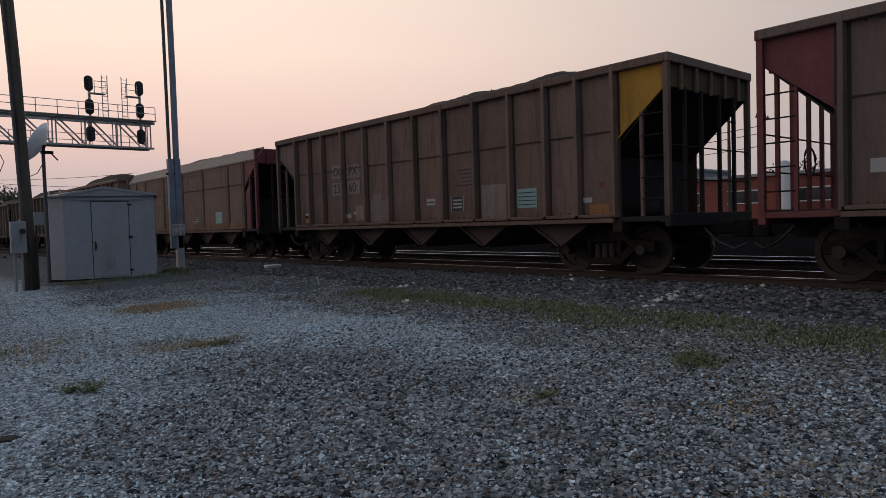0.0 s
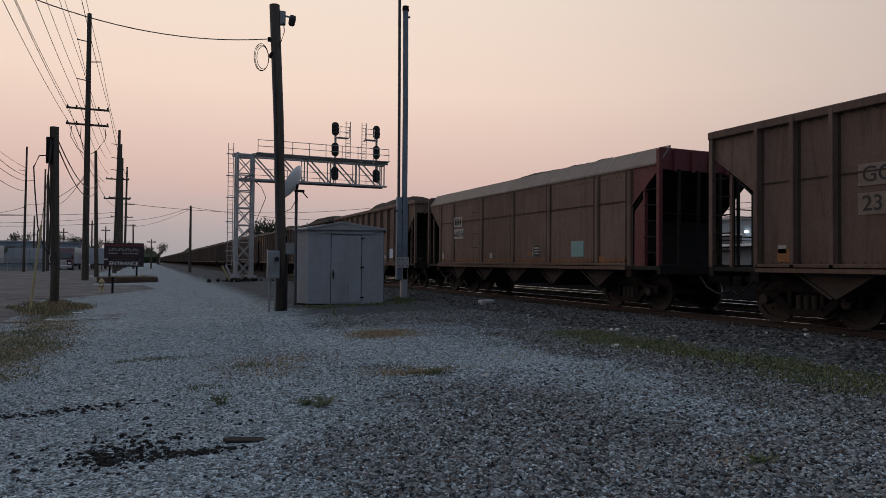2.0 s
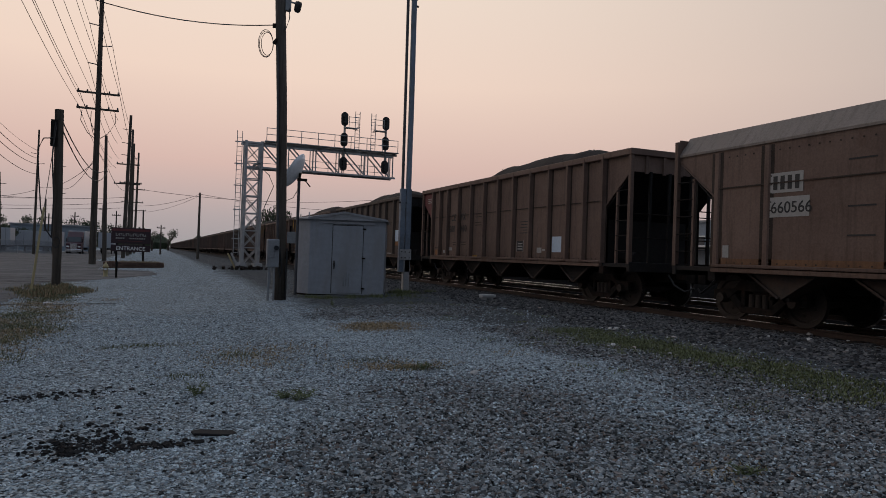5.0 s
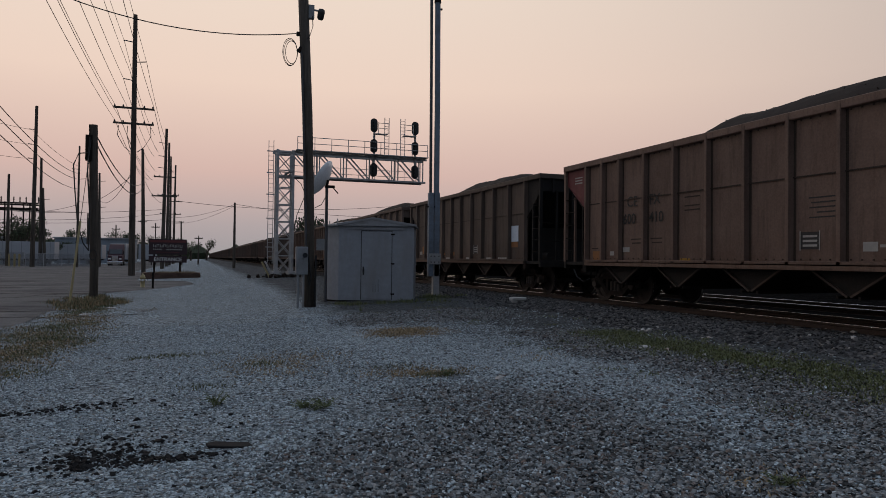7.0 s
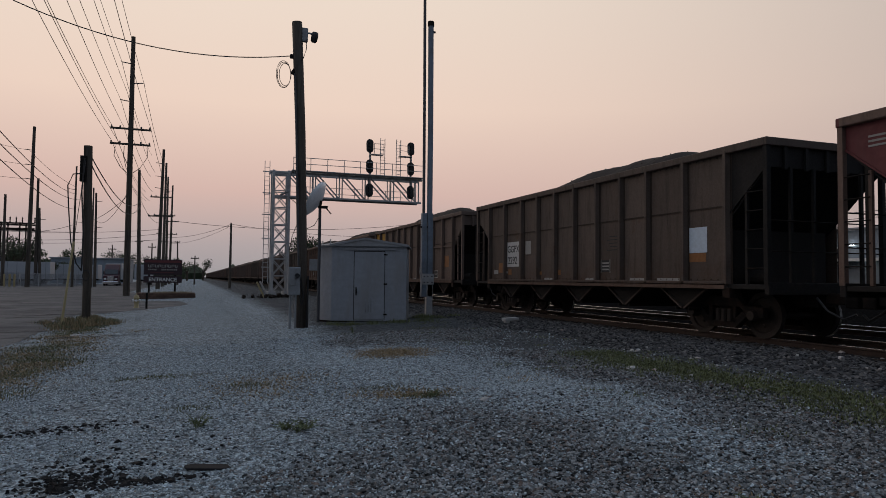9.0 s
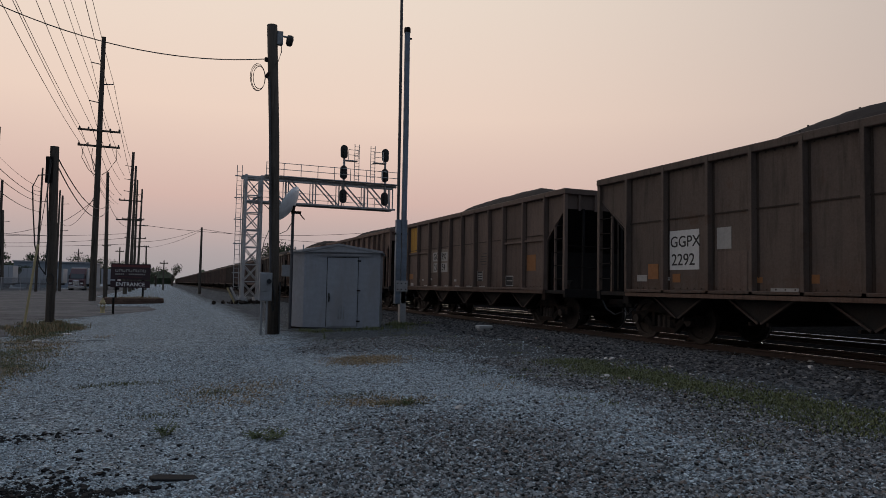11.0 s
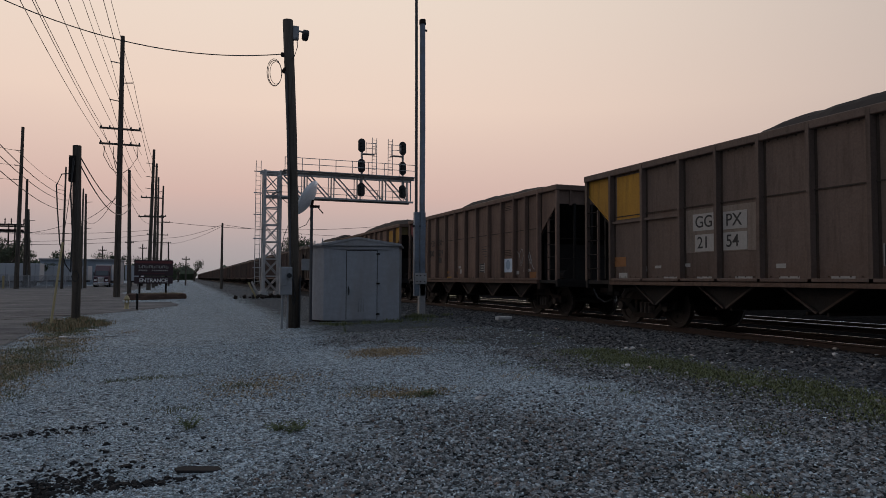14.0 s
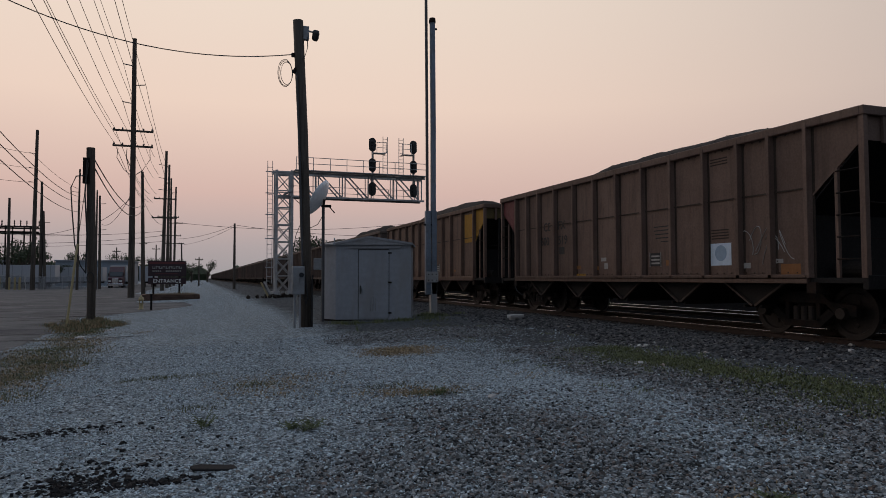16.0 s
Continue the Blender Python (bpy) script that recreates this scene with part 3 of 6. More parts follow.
def wheelset_mesh():
    g = Geo().tube((-1.0, 0, 0), (1.0, 0, 0), 0.075, 0.075, 12)
    prof, tread, back = wheel_mesh()
    for s in (-1, 1):
        m = Matrix.Translation((s * 0.7525, 0, 0)) @ Euler((0, radians(-90 * s), 0)).to_matrix().to_4x4() @ Matrix.Diagonal((1, 1, -1, 1))
        g.lathe(prof + tread[1:] + back[1:], 28, m)
        for k in range(5):
            a = k * 2 * math.pi / 5
            g.tube((s * 0.80, 0.22 * math.cos(a), 0.22 * math.sin(a)), (s * 0.815, 0.22 * math.cos(a), 0.22 * math.sin(a)), 0.04, 0.03, 8)
    me = g.mesh("wheelset")
    me.materials.append(WHEEL)
    me.materials.append(TREAD)
    for p in me.polygons:
        c = p.center
        r = math.hypot(c.y, c.z)
        if 0.452 < r < 0.47:
            p.material_index = 1
    return me


def heap(parent, seed, y0, y1, peak):
    """The coal load: a long uneven heap inside the body."""
    rnd, v, ny, nx = random.Random(seed), [], 90, 16
    for j in range(ny + 1):
        y = -6.9 + 13.8 * j / ny
        rise = min(1.0, max(0.0, (y - y0) / 3.2)) * min(1.0, max(0.0, (y1 - y) / 3.2))
        rise = rise * rise * (3 - 2 * rise)
        for i in range(nx + 1):
            u = -1 + 2 * i / nx
            z = 3.62 + (peak + 0.30) * rise * (1 - abs(u) ** 2.2)
            z += 0.10 * noise.noise((u * 1.5, y * 0.8, seed)) + 0.02 * noise.noise((u * 6, y * 4, seed + 5)) * (0.3 + rise)
            v.append((u * 1.44, y, z))
    f = [(j * (nx + 1) + i, j * (nx + 1) + i + 1, (j + 1) * (nx + 1) + i + 1, (j + 1) * (nx + 1) + i) for j in range(ny) for i in range(nx)]
    g = Geo().add(v, f)
    for k in range(90):
        y, u = rnd.uniform(y0 + 0.5, y1 - 0.5), rnd.uniform(-0.95, 0.95)
        rise = min(1.0, max(0.0, (y - y0) / 3.2)) * min(1.0, max(0.0, (y1 - y) / 3.2))
        rise = rise * rise * (3 - 2 * rise)
        z = 3.62 + (peak + 0.30) * rise * (1 - abs(u) ** 2.2) + 0.10 * noise.noise((u * 1.5, y * 0.8, seed))
        r = rnd.uniform(0.008, 0.018)
        g.box(-r, -r, -r * 0.7, r, r, r, Matrix.Translation((u * 1.44, y, z)) @ Euler((rnd.random(), rnd.random(), rnd.random())).to_matrix().to_4x4())
    return part("coal_load", g, COAL, parent, "heaped black coal load")


def hopper_car(label, paint, ribs=11, far_end=None, near_end=None, coaming=False, seed=1, load=(-6.4, 5.0, 0.62), detail=True, red_posts=False, pocket=None):
    """A five-pocket coal hopper. Its leading end is at -y; far_end and near_end are the paints of the end bays."""
    global WHEELSET
    car = thing("hopper_car", label, "railway car", group="coal train")
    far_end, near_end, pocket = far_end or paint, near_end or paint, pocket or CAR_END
    top = TOP if not coaming else 3.55
    stops = {13: THIRTEEN, 11: ELEVEN, 7: SEVEN}[ribs]
    first, last = stops[0], stops[-1]
    depth, wide = (0.12, 0.12) if not coaming else (0.035, 0.16)
    # side towards the yard: sheet by sheet, rib by rib
    for a, b in zip(stops, stops[1:]):
        p = part("side_panel", Geo().box(-SIDE, b, SILL, -SIDE + 0.012, a, top - 0.02), paint, car)
    for y in stops:
        if detail:
            # a dark strip either side paints in the rib's shadow
            part("rib_base", Geo().box(-SIDE - 0.006, y - wide * 0.95, SILL, -SIDE, y + wide * 0.95, top - 0.06), SEAM_SHADE, car)
        part("rib", Geo().prism([(-SIDE - depth, y - wide * 0.32), (-SIDE - depth, y + wide * 0.32), (-SIDE, y + wide / 2), (-SIDE, y - wide / 2)], SILL, top - 0.06, "z"), paint, car)
    if detail:
        part("weld_seam", Geo().box(-SIDE - 0.022, last, 2.72, -SIDE, first, 2.745), SEAM_SHADE, car)
    if detail:
        rv = Geo()
        for y in stops:
            for sy in (-0.10, 0.10):
                for j in range(14):
                    z = SILL + 0.12 + (top - SILL - 0.3) * j / 13
                    rv.box(-SIDE - 0.016, y + sy - 0.012, z - 0.012, -SIDE - 0.004, y + sy + 0.012, z + 0.012)
        for j in range(58):
            y = first - 0.1 + (last - first + 0.2) * j / 57
            rv.box(-SIDE - 0.012, y - 0.014, SILL + 0.08, -SIDE, y + 0.014, SILL + 0.108)
            rv.box(-SIDE - 0.012, y - 0.014, top - 0.20, -SIDE, y + 0.014, top - 0.172)
        tagged(part("rivets", rv, SEAM_SHADE, car), kind="stuff")
        part("sill_rust_strip", Geo().box(-SIDE - 0.130, last, SILL - 0.10, -SIDE - 0.121, first, SILL - 0.02), CAR_E, car)
    part("far_side", Geo().box(SIDE - 0.012, last, SILL, SIDE, first, top - 0.02), paint, car)
    # end bays: the sheet is cut off along a slant above the open end
    for s, mat in ((1, far_end), (-1, near_end)):
        e = FAR_END if s > 0 else -NEAR_END
        i = first if s > 0 else last
        post = REDPAINT if mat is REDPAINT and (red_posts or s < 0) else CAR_END if mat is CAR_END else paint
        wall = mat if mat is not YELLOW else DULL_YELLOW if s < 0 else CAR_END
        for sx in (-1, 1):
            x0, x1 = sorted((sx * SIDE, sx * (SIDE - 0.012)))
            part("end_bay_sheet", Geo().prism([(i, top - 0.02), (e, top - 0.02), (e, 3.44), (i, 2.52)], x0, x1, "x"), mat, car)
            part("slant_flange", Geo().bar((sx * (SIDE + 0.006), e, 3.45), (sx * (SIDE + 0.006), i, 2.53), 0.025, 0.03), mat, car)
        part("end_wall", Geo().box(-SIDE, e - 0.02 * s - 0.01, 3.40, SIDE, e - 0.02 * s + 0.01, TOP - 0.05), wall, car)
        for x in (-1.1, -0.55, 0.0, 0.55, 1.1):
            part("end_stiffener", Geo().box(x - 0.04, min(e, e + 0.05 * s), 3.36, x + 0.04, max(e, e + 0.05 * s), TOP - 0.1), post, car)
        # the shade of the open bay is put into the near-black paint
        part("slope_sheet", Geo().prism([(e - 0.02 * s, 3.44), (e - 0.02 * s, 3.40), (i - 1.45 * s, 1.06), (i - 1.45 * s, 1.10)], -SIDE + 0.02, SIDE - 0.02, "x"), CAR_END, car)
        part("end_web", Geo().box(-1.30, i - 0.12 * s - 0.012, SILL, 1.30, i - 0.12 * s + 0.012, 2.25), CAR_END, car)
        post_mat = REDPAINT if red_posts and s > 0 else CAR_END
        part("end_platform", Geo().box(-1.56, min(e, i), 1.0, 1.56, max(e, i), 1.10).box(-1.58, e - 0.06, 0.90, 1.58, e + 0.06, 1.14), post_mat, car, "", 0.01)
        for x in (-1.55, -0.95, -0.35, 0.35, 0.95, 1.55):
            r = 0.05 if abs(x) > 1.5 else 0.032
            part("end_post", Geo().box(x - r, e - r, 1.1, x + r, e + r, 3.42 if abs(x) < 1.5 else TOP - 0.1), post_mat if abs(x) < 1.5 else post, car)
        mid = e - s * 0.52
        part("bay_post", Geo().box(-SIDE - 0.05, mid - 0.03, 1.1, -SIDE + 0.01, mid + 0.03, 3.0), post, car)
        if detail:
            for k in range(5):
                z = 1.42 + 0.38 * k
                part("ladder_rung", Geo().tube((-SIDE - 0.05, e, z), (-SIDE - 0.05, mid, z), 0.014, 0.014, 6), DARK_STEEL, car)
            for z in (1.75, 2.35):
                part("grab_rail", Geo().tube((-1.5, e + 0.03 * s, z), (1.5, e + 0.03 * s, z), 0.014, 0.014, 6), DARK_STEEL, car)
        part("coupler", Geo().box(-0.07, min(e, e + 0.62 * s), 0.72, 0.07, max(e, e + 0.62 * s), 0.94).box(-0.16, min(e + 0.5 * s, e + 0.78 * s), 0.66, 0.16, max(e + 0.5 * s, e + 0.78 * s), 1.0), DARK_STEEL, car, "knuckle coupler", 0.02)
        part("brake_hose", Geo().path([(-0.3, e, 0.85), (-0.32, e + 0.25 * s, 0.6), (-0.25, e + 0.55 * s, 0.45), (-0.15, e + 0.75 * s, 0.55)], 0.025), BLACK, car)
    # chords, sills
    for sx in (-1, 1):
        if coaming:
            part("coaming", Geo().prism([(sx * (SIDE + 0.03), top - 0.03), (sx * (SIDE + 0.03), top + 0.02), (sx * 1.22, TOP + 0.02), (sx * 1.20, TOP - 0.02)], -NEAR_END, FAR_END, "y"), COAMING, car, "pale inward-leaning top sheet")
        else:
            x0, x1 = sorted((sx * (SIDE + 0.11), sx * (SIDE - 0.04)))
            part("top_chord", Geo().box(x0, -NEAR_END, TOP - 0.16, x1, FAR_END, TOP), paint, car, "", 0.015)
        x0, x1 = sorted((sx * (SIDE + 0.12), sx * (SIDE - 0.10)))
        part("side_sill", Geo().box(x0, last, SILL - 0.11, x1, first, SILL + 0.01).box(x0 if sx < 0 else x1 - 0.02, last, SILL - 0.11, x0 + 0.02 if sx < 0 else x1, first, SILL + 0.06), paint, car, "", 0.008)
    if not coaming:
        for s in (-1, 1):
            e = FAR_END if s > 0 else -NEAR_END
            part("end_chord", Geo().box(-SIDE - 0.1, e - 0.07, TOP - 0.16, SIDE + 0.1, e + 0.07, TOP + 0.0), paint if (far_end if s > 0 else near_end) is not REDPAINT else REDPAINT, car, "", 0.012)
    part("center_sill", Geo().box(-0.28, -NEAR_END, 0.66, 0.28, FAR_END, 0.98), DARK_STEEL, car)
    # discharge pockets: near-black fill paints them shaded, the paler UNDER lit
    for k in range(5):
        y = -4.5 + 2.25 * k
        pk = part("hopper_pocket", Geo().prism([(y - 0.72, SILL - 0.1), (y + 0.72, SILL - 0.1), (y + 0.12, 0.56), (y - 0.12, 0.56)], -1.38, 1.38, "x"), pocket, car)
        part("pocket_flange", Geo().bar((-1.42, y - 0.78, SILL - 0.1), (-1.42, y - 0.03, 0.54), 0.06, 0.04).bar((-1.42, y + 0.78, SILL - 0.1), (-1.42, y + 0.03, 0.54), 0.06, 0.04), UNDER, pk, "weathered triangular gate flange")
        part("gate_rail", Geo().box(-1.46, y - 0.24, 0.50, 1.46, y - 0.19, 0.56).box(-1.46, y + 0.19, 0.50, 1.46, y + 0.24, 0.56), DARK_STEEL, pk)
    for y in (5.35, -5.35):
        tr = truck(car, y)
    if WHEELSET is None:
        WHEELSET = wheelset_mesh()
    for ob in car.children_recursive:
        if ob.name.split(".")[0] == "wheelset":
            ob.data = WHEELSET
    if detail:
        part("air_tank", Geo().tube((-0.9, -6.6, 1.25), (-0.9, -6.0, 1.25), 0.16, 0.16, 14), CAR_END, car)
        part("brake_wheel", Geo().path([(0.6 + 0.25 * math.cos(a), FAR_END + 0.08, 2.0 + 0.25 * math.sin(a)) for a in [k * math.pi / 8 for k in range(17)]], 0.018).bar((0.6, FAR_END + 0.08, 1.75), (0.6, FAR_END + 0.08, 2.25), 0.03), DARK_STEEL, car)
        for y in (-6.15, 5.95):
            part("jack_pad", Geo().box(-1.62, y, 0.82, -1.30, y + 0.2, 1.02), DARK_STEEL, car)
        rnd = random.Random(seed)
        for k in range(4):
            y = stops[0] - 0.4 - rnd.random() * 11
            plate(y, 1.30 + rnd.random() * 0.12, y + rnd.uniform(0.14, 0.30), 1.42 + rnd.random() * 0.1, rnd.choice((CHALK, CHALK, ORANGE)), car, "reflector_strip")
        plate(-1.72, 1.38, -1.32, 1.70, INK, car, "data_panel", "small stencilled inspection panel")
        for j in range(3):
            plate(-1.68, 1.43 + 0.085 * j, -1.37, 1.47 + 0.085 * j, CHALK, car, "stencil_line", x=-SIDE - 0.009)
        for side in ((-1.74, -1.72), (-1.32, -1.30)):
            plate(side[0], 1.36, side[1], 1.72, CHALK, car, "panel_edge", x=-SIDE - 0.009)
        for j in range(0 if coaming else 5):
            plate(-2.05, 1.95 + 0.09 * j, -2.05 + rnd.uniform(0.3, 0.6), 1.975 + 0.09 * j, INK, car, "stencil_line")
    heap(car, seed, *load)
    car["ribs"] = ribs
    return car, stops


CARS = {}


def mark(car, text, y, z, size=0.37, material=None, backing=None):
    """A piece of stencilled writing; y is its edge towards the trailing end, z its foot."""
    if backing:
        plate(y - 0.235 * len(text) - 0.10, z - 0.07, y + 0.07, z + size * 0.82, backing, car, "letter_panel", x=-SIDE - 0.012)
    letters(text, size, y, z, material or INK, car, -SIDE - 0.018)


def build_train():
    # the car ahead of the first, red at its trailing end
    car, st = hopper_car("olive-brown coal hopper with a red trailing end", CAR_D, 11, REDPAINT, None, seed=3, red_posts=True)
    plate(st[1] - 0.9, 1.75, st[1] - 0.2, 2.15, ORANGE, car, "primer_patch", "orange primer patch")
    plate(st[0] - 0.75, 1.62, st[0] - 0.35, 1.82, CHALK, car)
    CARS[0] = car
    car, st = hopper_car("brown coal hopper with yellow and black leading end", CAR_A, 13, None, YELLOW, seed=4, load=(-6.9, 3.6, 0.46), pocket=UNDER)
    for text, y, z in (("GG", 3.90, 2.56), ("PX", 3.08, 2.54), ("23", 3.90, 2.07), ("60", 3.08, 2.07)):
        mark(car, text, y, z, 0.37, INK, CAR_LIGHT)
    plate(-4.0, 1.36, -3.45, 1.77, MINT, car, "placard", "mint green placard")
    for j in range(4):
        plate(-3.97, 1.42 + 0.085 * j, -3.48, 1.44 + 0.085 * j, INK, car, "placard_line", x=-SIDE - 0.009)
    plate(1.24, 1.12, 2.02, 1.75, CAR_LIGHT, car, "repaint_patch", "pale repaint patch")
    plate(1.52, 1.75, 1.9, 1.95, CAR_LIGHT, car, "repaint_patch")
    plate(2.36, 1.25, 2.76, 1.66, CAR_LIGHT, car, "repaint_patch")
    plate(-3.12, 1.12, -2.34, 1.92, CAR_LIGHT, car, "repaint_patch")
    plate(-5.82, 1.12, -5.36, 1.36, ORANGE, car, "primer_patch", "orange primer patch")
    plate(5.3, 1.2, 5.6, 1.45, ORANGE, car, "primer_patch")
    plate(-5.72, 1.68, -5.62, 1.78, REDPAINT, car, "red_dot")
    plate(-5.42, 1.40, -5.21, 1.50, CHALK, car)
    plate(-0.71, 1.54, -0.39, 1.70, CHALK, car)
    plate(-0.69, 1.60, -0.41, 1.63, INK, car, "placard_line", x=-SIDE - 0.009)
    CARS[1] = car
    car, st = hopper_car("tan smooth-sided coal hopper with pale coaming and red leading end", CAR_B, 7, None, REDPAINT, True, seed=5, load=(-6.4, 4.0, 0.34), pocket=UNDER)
    for y0, z0, y1, z1 in ((3.98, 2.54, 4.70, 2.92), (3.84, 2.08, 4.70, 2.46)):
        plate(y0, z0, y1, z1, CHALK, car, "letter_panel", "white stencilled lettering panel", x=-SIDE - 0.006)
    letters("660566", 0.30, 4.68, 2.16, INK, car, -SIDE - 0.012)
    for k in range(4):
        plate(4.06 + 0.16 * k, 2.60, 4.15 + 0.16 * k, 2.86, INK, car, "mark_bar", x=-SIDE - 0.012)
    for z in (3.0, 2.2, 1.7):
        plate(2.6, z, 3.1, z + 0.03, INK, car, "stencil_line")
    plate(-4.0, 1.34, -3.4, 1.78, MINT, car, "placard", "mint green placard")
    plate(-4.95, 1.15, -4.7, 1.34, ORANGE, car, "primer_patch", "orange primer patch")
    part("rust_strip", Geo().box(-SIDE - 0.006, -5.9, SILL + 0.02, -SIDE, 5.95, SILL + 0.18), RUSTY, car, "rusty strip along the side sill")
    part("end_bay_panel", Geo().prism([(-6.15, 2.44), (-6.15, SILL), (-6.62, SILL), (-6.62, 2.87)], -SIDE, -SIDE + 0.012, "x"), REDPAINT, car, "dark red end panel")
    plate(5.7, 1.30, 5.86, 1.55, CHALK, car)
    CARS[2] = car
    car, st = hopper_car("tan-brown ribbed coal hopper with red corner panel", CAR_B, 13, REDPAINT, None, seed=6, load=(-6.4, 4.6, 0.62))
    for text, y, z in (("CE", 4.12, 2.54), ("FX", 3.20, 2.54), ("600", 4.30, 2.10), ("410", 3.20, 2.10)):
        mark(car, text, y, z)
    for z in (3.55, 3.47, 3.39):
        plate(6.35, z, 6.75, z + 0.035, CHALK, car, "stencil_line", x=-SIDE - 0.006)
    for y0, y1, z in ((3.55, 3.95, 1.68), (3.55, 3.9, 1.58), (2.7, 3.15, 1.68), (2.7, 3.1, 1.58), (5.5, 5.8, 1.46), (1.4, 1.9, 2.6), (1.4, 1.9, 2.4), (1.4, 1.9, 2.3)):
        plate(y0, z, y1, z + 0.03, SEAM_SHADE, car, "stencil_line", x=-SIDE - 0.006)
    plate(1.70, 1.10, 2.05, 1.21, YELLOW, car, "yellow_tag", "yellow reflective tag")
    plate(4.72, 1.28, 4.9, 1.39, CHALK, car)
    plate(5.3, 1.12, 5.75, 1.4, ORANGE, car, "primer_patch")
    plate(-3.95, 1.36, -3.45, 1.82, PALEBLUE, car, "placard", "white paper placard")
    CARS[3] = car
    car, st = hopper_car("dark brown ribbed coal hopper with black leading end", CAR_C, 11, None, CAR_END, seed=7, load=(-5.8, 5.0, 0.60))
    plate(3.72, 1.60, 4.62, 2.46, PANEL, car, "letter_panel", "white lettering panel")
    letters("GGPX", 0.34, 4.60, 2.10, INK, car, -SIDE - 0.010)
    letters("2292", 0.36, 4.56, 1.70, INK, car, -SIDE - 0.010)
    plate(2.84, 2.0, 3.22, 2.44, CHALK, car, "placard")
    plate(2.45, 1.12, 3.2, 1.95, CAR_D, car, "repaint_patch")
    plate(-5.40, 1.78, -4.84, 2.34, PALEBLUE, car, "placard", "pale blue-white square placard")
    plate(-5.36, 1.58, -4.84, 1.77, ORANGE, car, "primer_patch", "orange primer patch")
    for y0, y1 in ((-4.5, -3.7), (-3.2, -2.6), (1.3, 1.9), (-1.0, -0.5)):
        plate(y0, 1.13, y1, 1.22, CHALK, car, "repaint_patch")
    plate(5.0, 1.4, 5.35, 1.75, ORANGE, car, "primer_patch", "orange primer patch")
    plate(5.4, 1.35, 5.75, 1.5, CHALK, car)
    CARS[4] = car
    car, st = hopper_car("dark olive ribbed coal hopper with yellow corner panels", CAR_D, 11, YELLOW, CAR_D, seed=8, load=(-6.6, 4.2, 0.58))
    plate(4.90, 2.66, 5.86, 3.76, YELLOW, car, "yellow_panel", "yellow paint block")
    part("panel_ledge", Geo().box(-SIDE - 0.06, 3.45, 2.56, -SIDE, 6.05, 2.62).box(-SIDE - 0.06, -6.03, 2.56, -SIDE, -3.39, 2.62), CAR_D, car)
    for y0, y1 in ((2.36, 3.28), (1.24, 2.16)):
        plate(y0, 1.72, y1, 2.66, CAR_LIGHT, car, "repaint_patch", "lighter repaint patch")
    for text, y, z in (("GG", 2.98, 2.26), ("PX", 2.08, 2.24), ("21", 2.92, 1.81), ("54", 2.08, 1.81)):
        mark(car, text, y, z, 0.36, INK, CHALK)
    plate(5.50, 1.46, 5.98, 1.70, ORANGE, car, "primer_patch", "orange primer patch")
    plate(5.45, 1.15, 5.8, 1.3, CHALK, car)
    plate(-5.41, 1.68, -4.87, 2.17, ORANGE, car, "primer_patch", "orange primer patch")
    plate(-3.98, 1.22, -3.5, 1.52, INK, car, "data_panel", "white-framed data panel")
    for y0, z0, y1, z1 in ((-4.0, 1.20, -3.48, 1.23), (-4.0, 1.51, -3.48, 1.54), (-4.0, 1.23, -3.97, 1.51), (-3.51, 1.23, -3.48, 1.51), (-3.9, 1.36, -3.58, 1.39)):
        plate(y0, z0, y1, z1, CHALK, car, "panel_edge", x=-SIDE - 0.009)
    for y0 in (3.6, 2.5, 1.4, 0.3, -0.8, -1.9):
        plate(y0, 1.13, y0 + 0.45, 1.20, CHALK, car, "reflector_strip")
    CARS[5] = car
    car, st = hopper_car("brown ribbed coal hopper with chalk scrawl and red corner", CAR_B, 13, REDPAINT, CAR_B, seed=9, load=(-6.6, 5.2, 0.52))
    for text, y, z in (("CE", 4.12, 2.58), ("FX", 3.20, 2.58), ("600", 4.32, 2.13), ("519", 3.20, 2.13)):
        mark(car, text, y, z)
    plate(2.85, 1.82, 3.15, 2.04, INK, car, "stencil_patch")
    plate(1.66, 1.11, 2.14, 1.22, YELLOW, car, "yellow_tag", "yellow reflective tag")
    plate(0.6, 1.55, 0.85, 1.65, CHALK, car)
    plate(-4.02, 1.36, -3.42, 1.83, PALEBLUE, car, "placard", "pale blue-white square placard")
    part("placard_disc", Geo().tube((-SIDE - 0.006, -3.72, 1.62), (-SIDE - 0.010, -3.72, 1.62), 0.17, 0.17, 20), DISC, car, "faded blue disc")
    plate(-5.75, 1.12, -5.3, 1.36, ORANGE, car, "primer_patch", "orange primer patch")
    for z in (3.62, 3.56, 3.5, 2.1, 2.04, 1.98, 1.92):
        plate(-3.95, z, -3.45, z + 0.025, SEAM_SHADE, car, "stencil_line", x=-SIDE - 0.006)
    rnd = random.Random(12)
    for k in range(6):
        y, z = -4.42 - 0.21 * k, 1.76 + rnd.uniform(-0.18, 0.22)
        pts = [(-SIDE - 0.006, y + 0.20 * math.cos(a * 0.9 + k), z + 0.28 * math.sin(a * (1.0 + 0.2 * (k % 2)))) for a in [0.4 * i for i in range(11)]]
        part("chalk_scrawl", Geo().path(pts, 0.009, 4), CHALK, car, "pale chalk scrawl")
    plate(-4.54, 1.29, -4.36, 1.40, CHALK, car)
    plate(-5.35, 1.38, -5.1, 1.46, CHALK, car)
    CARS[6] = car
    car, st = hopper_car("brown coal hopper with yellow panels at its leading end", CAR_E, 11, None, YELLOW, seed=10, load=(-6.4, 5.8, 0.62))
    plate(-5.9, 2.55, -4.9, 3.70, YELLOW, car, "yellow_panel", "yellow paint block")
    CARS[7] = car
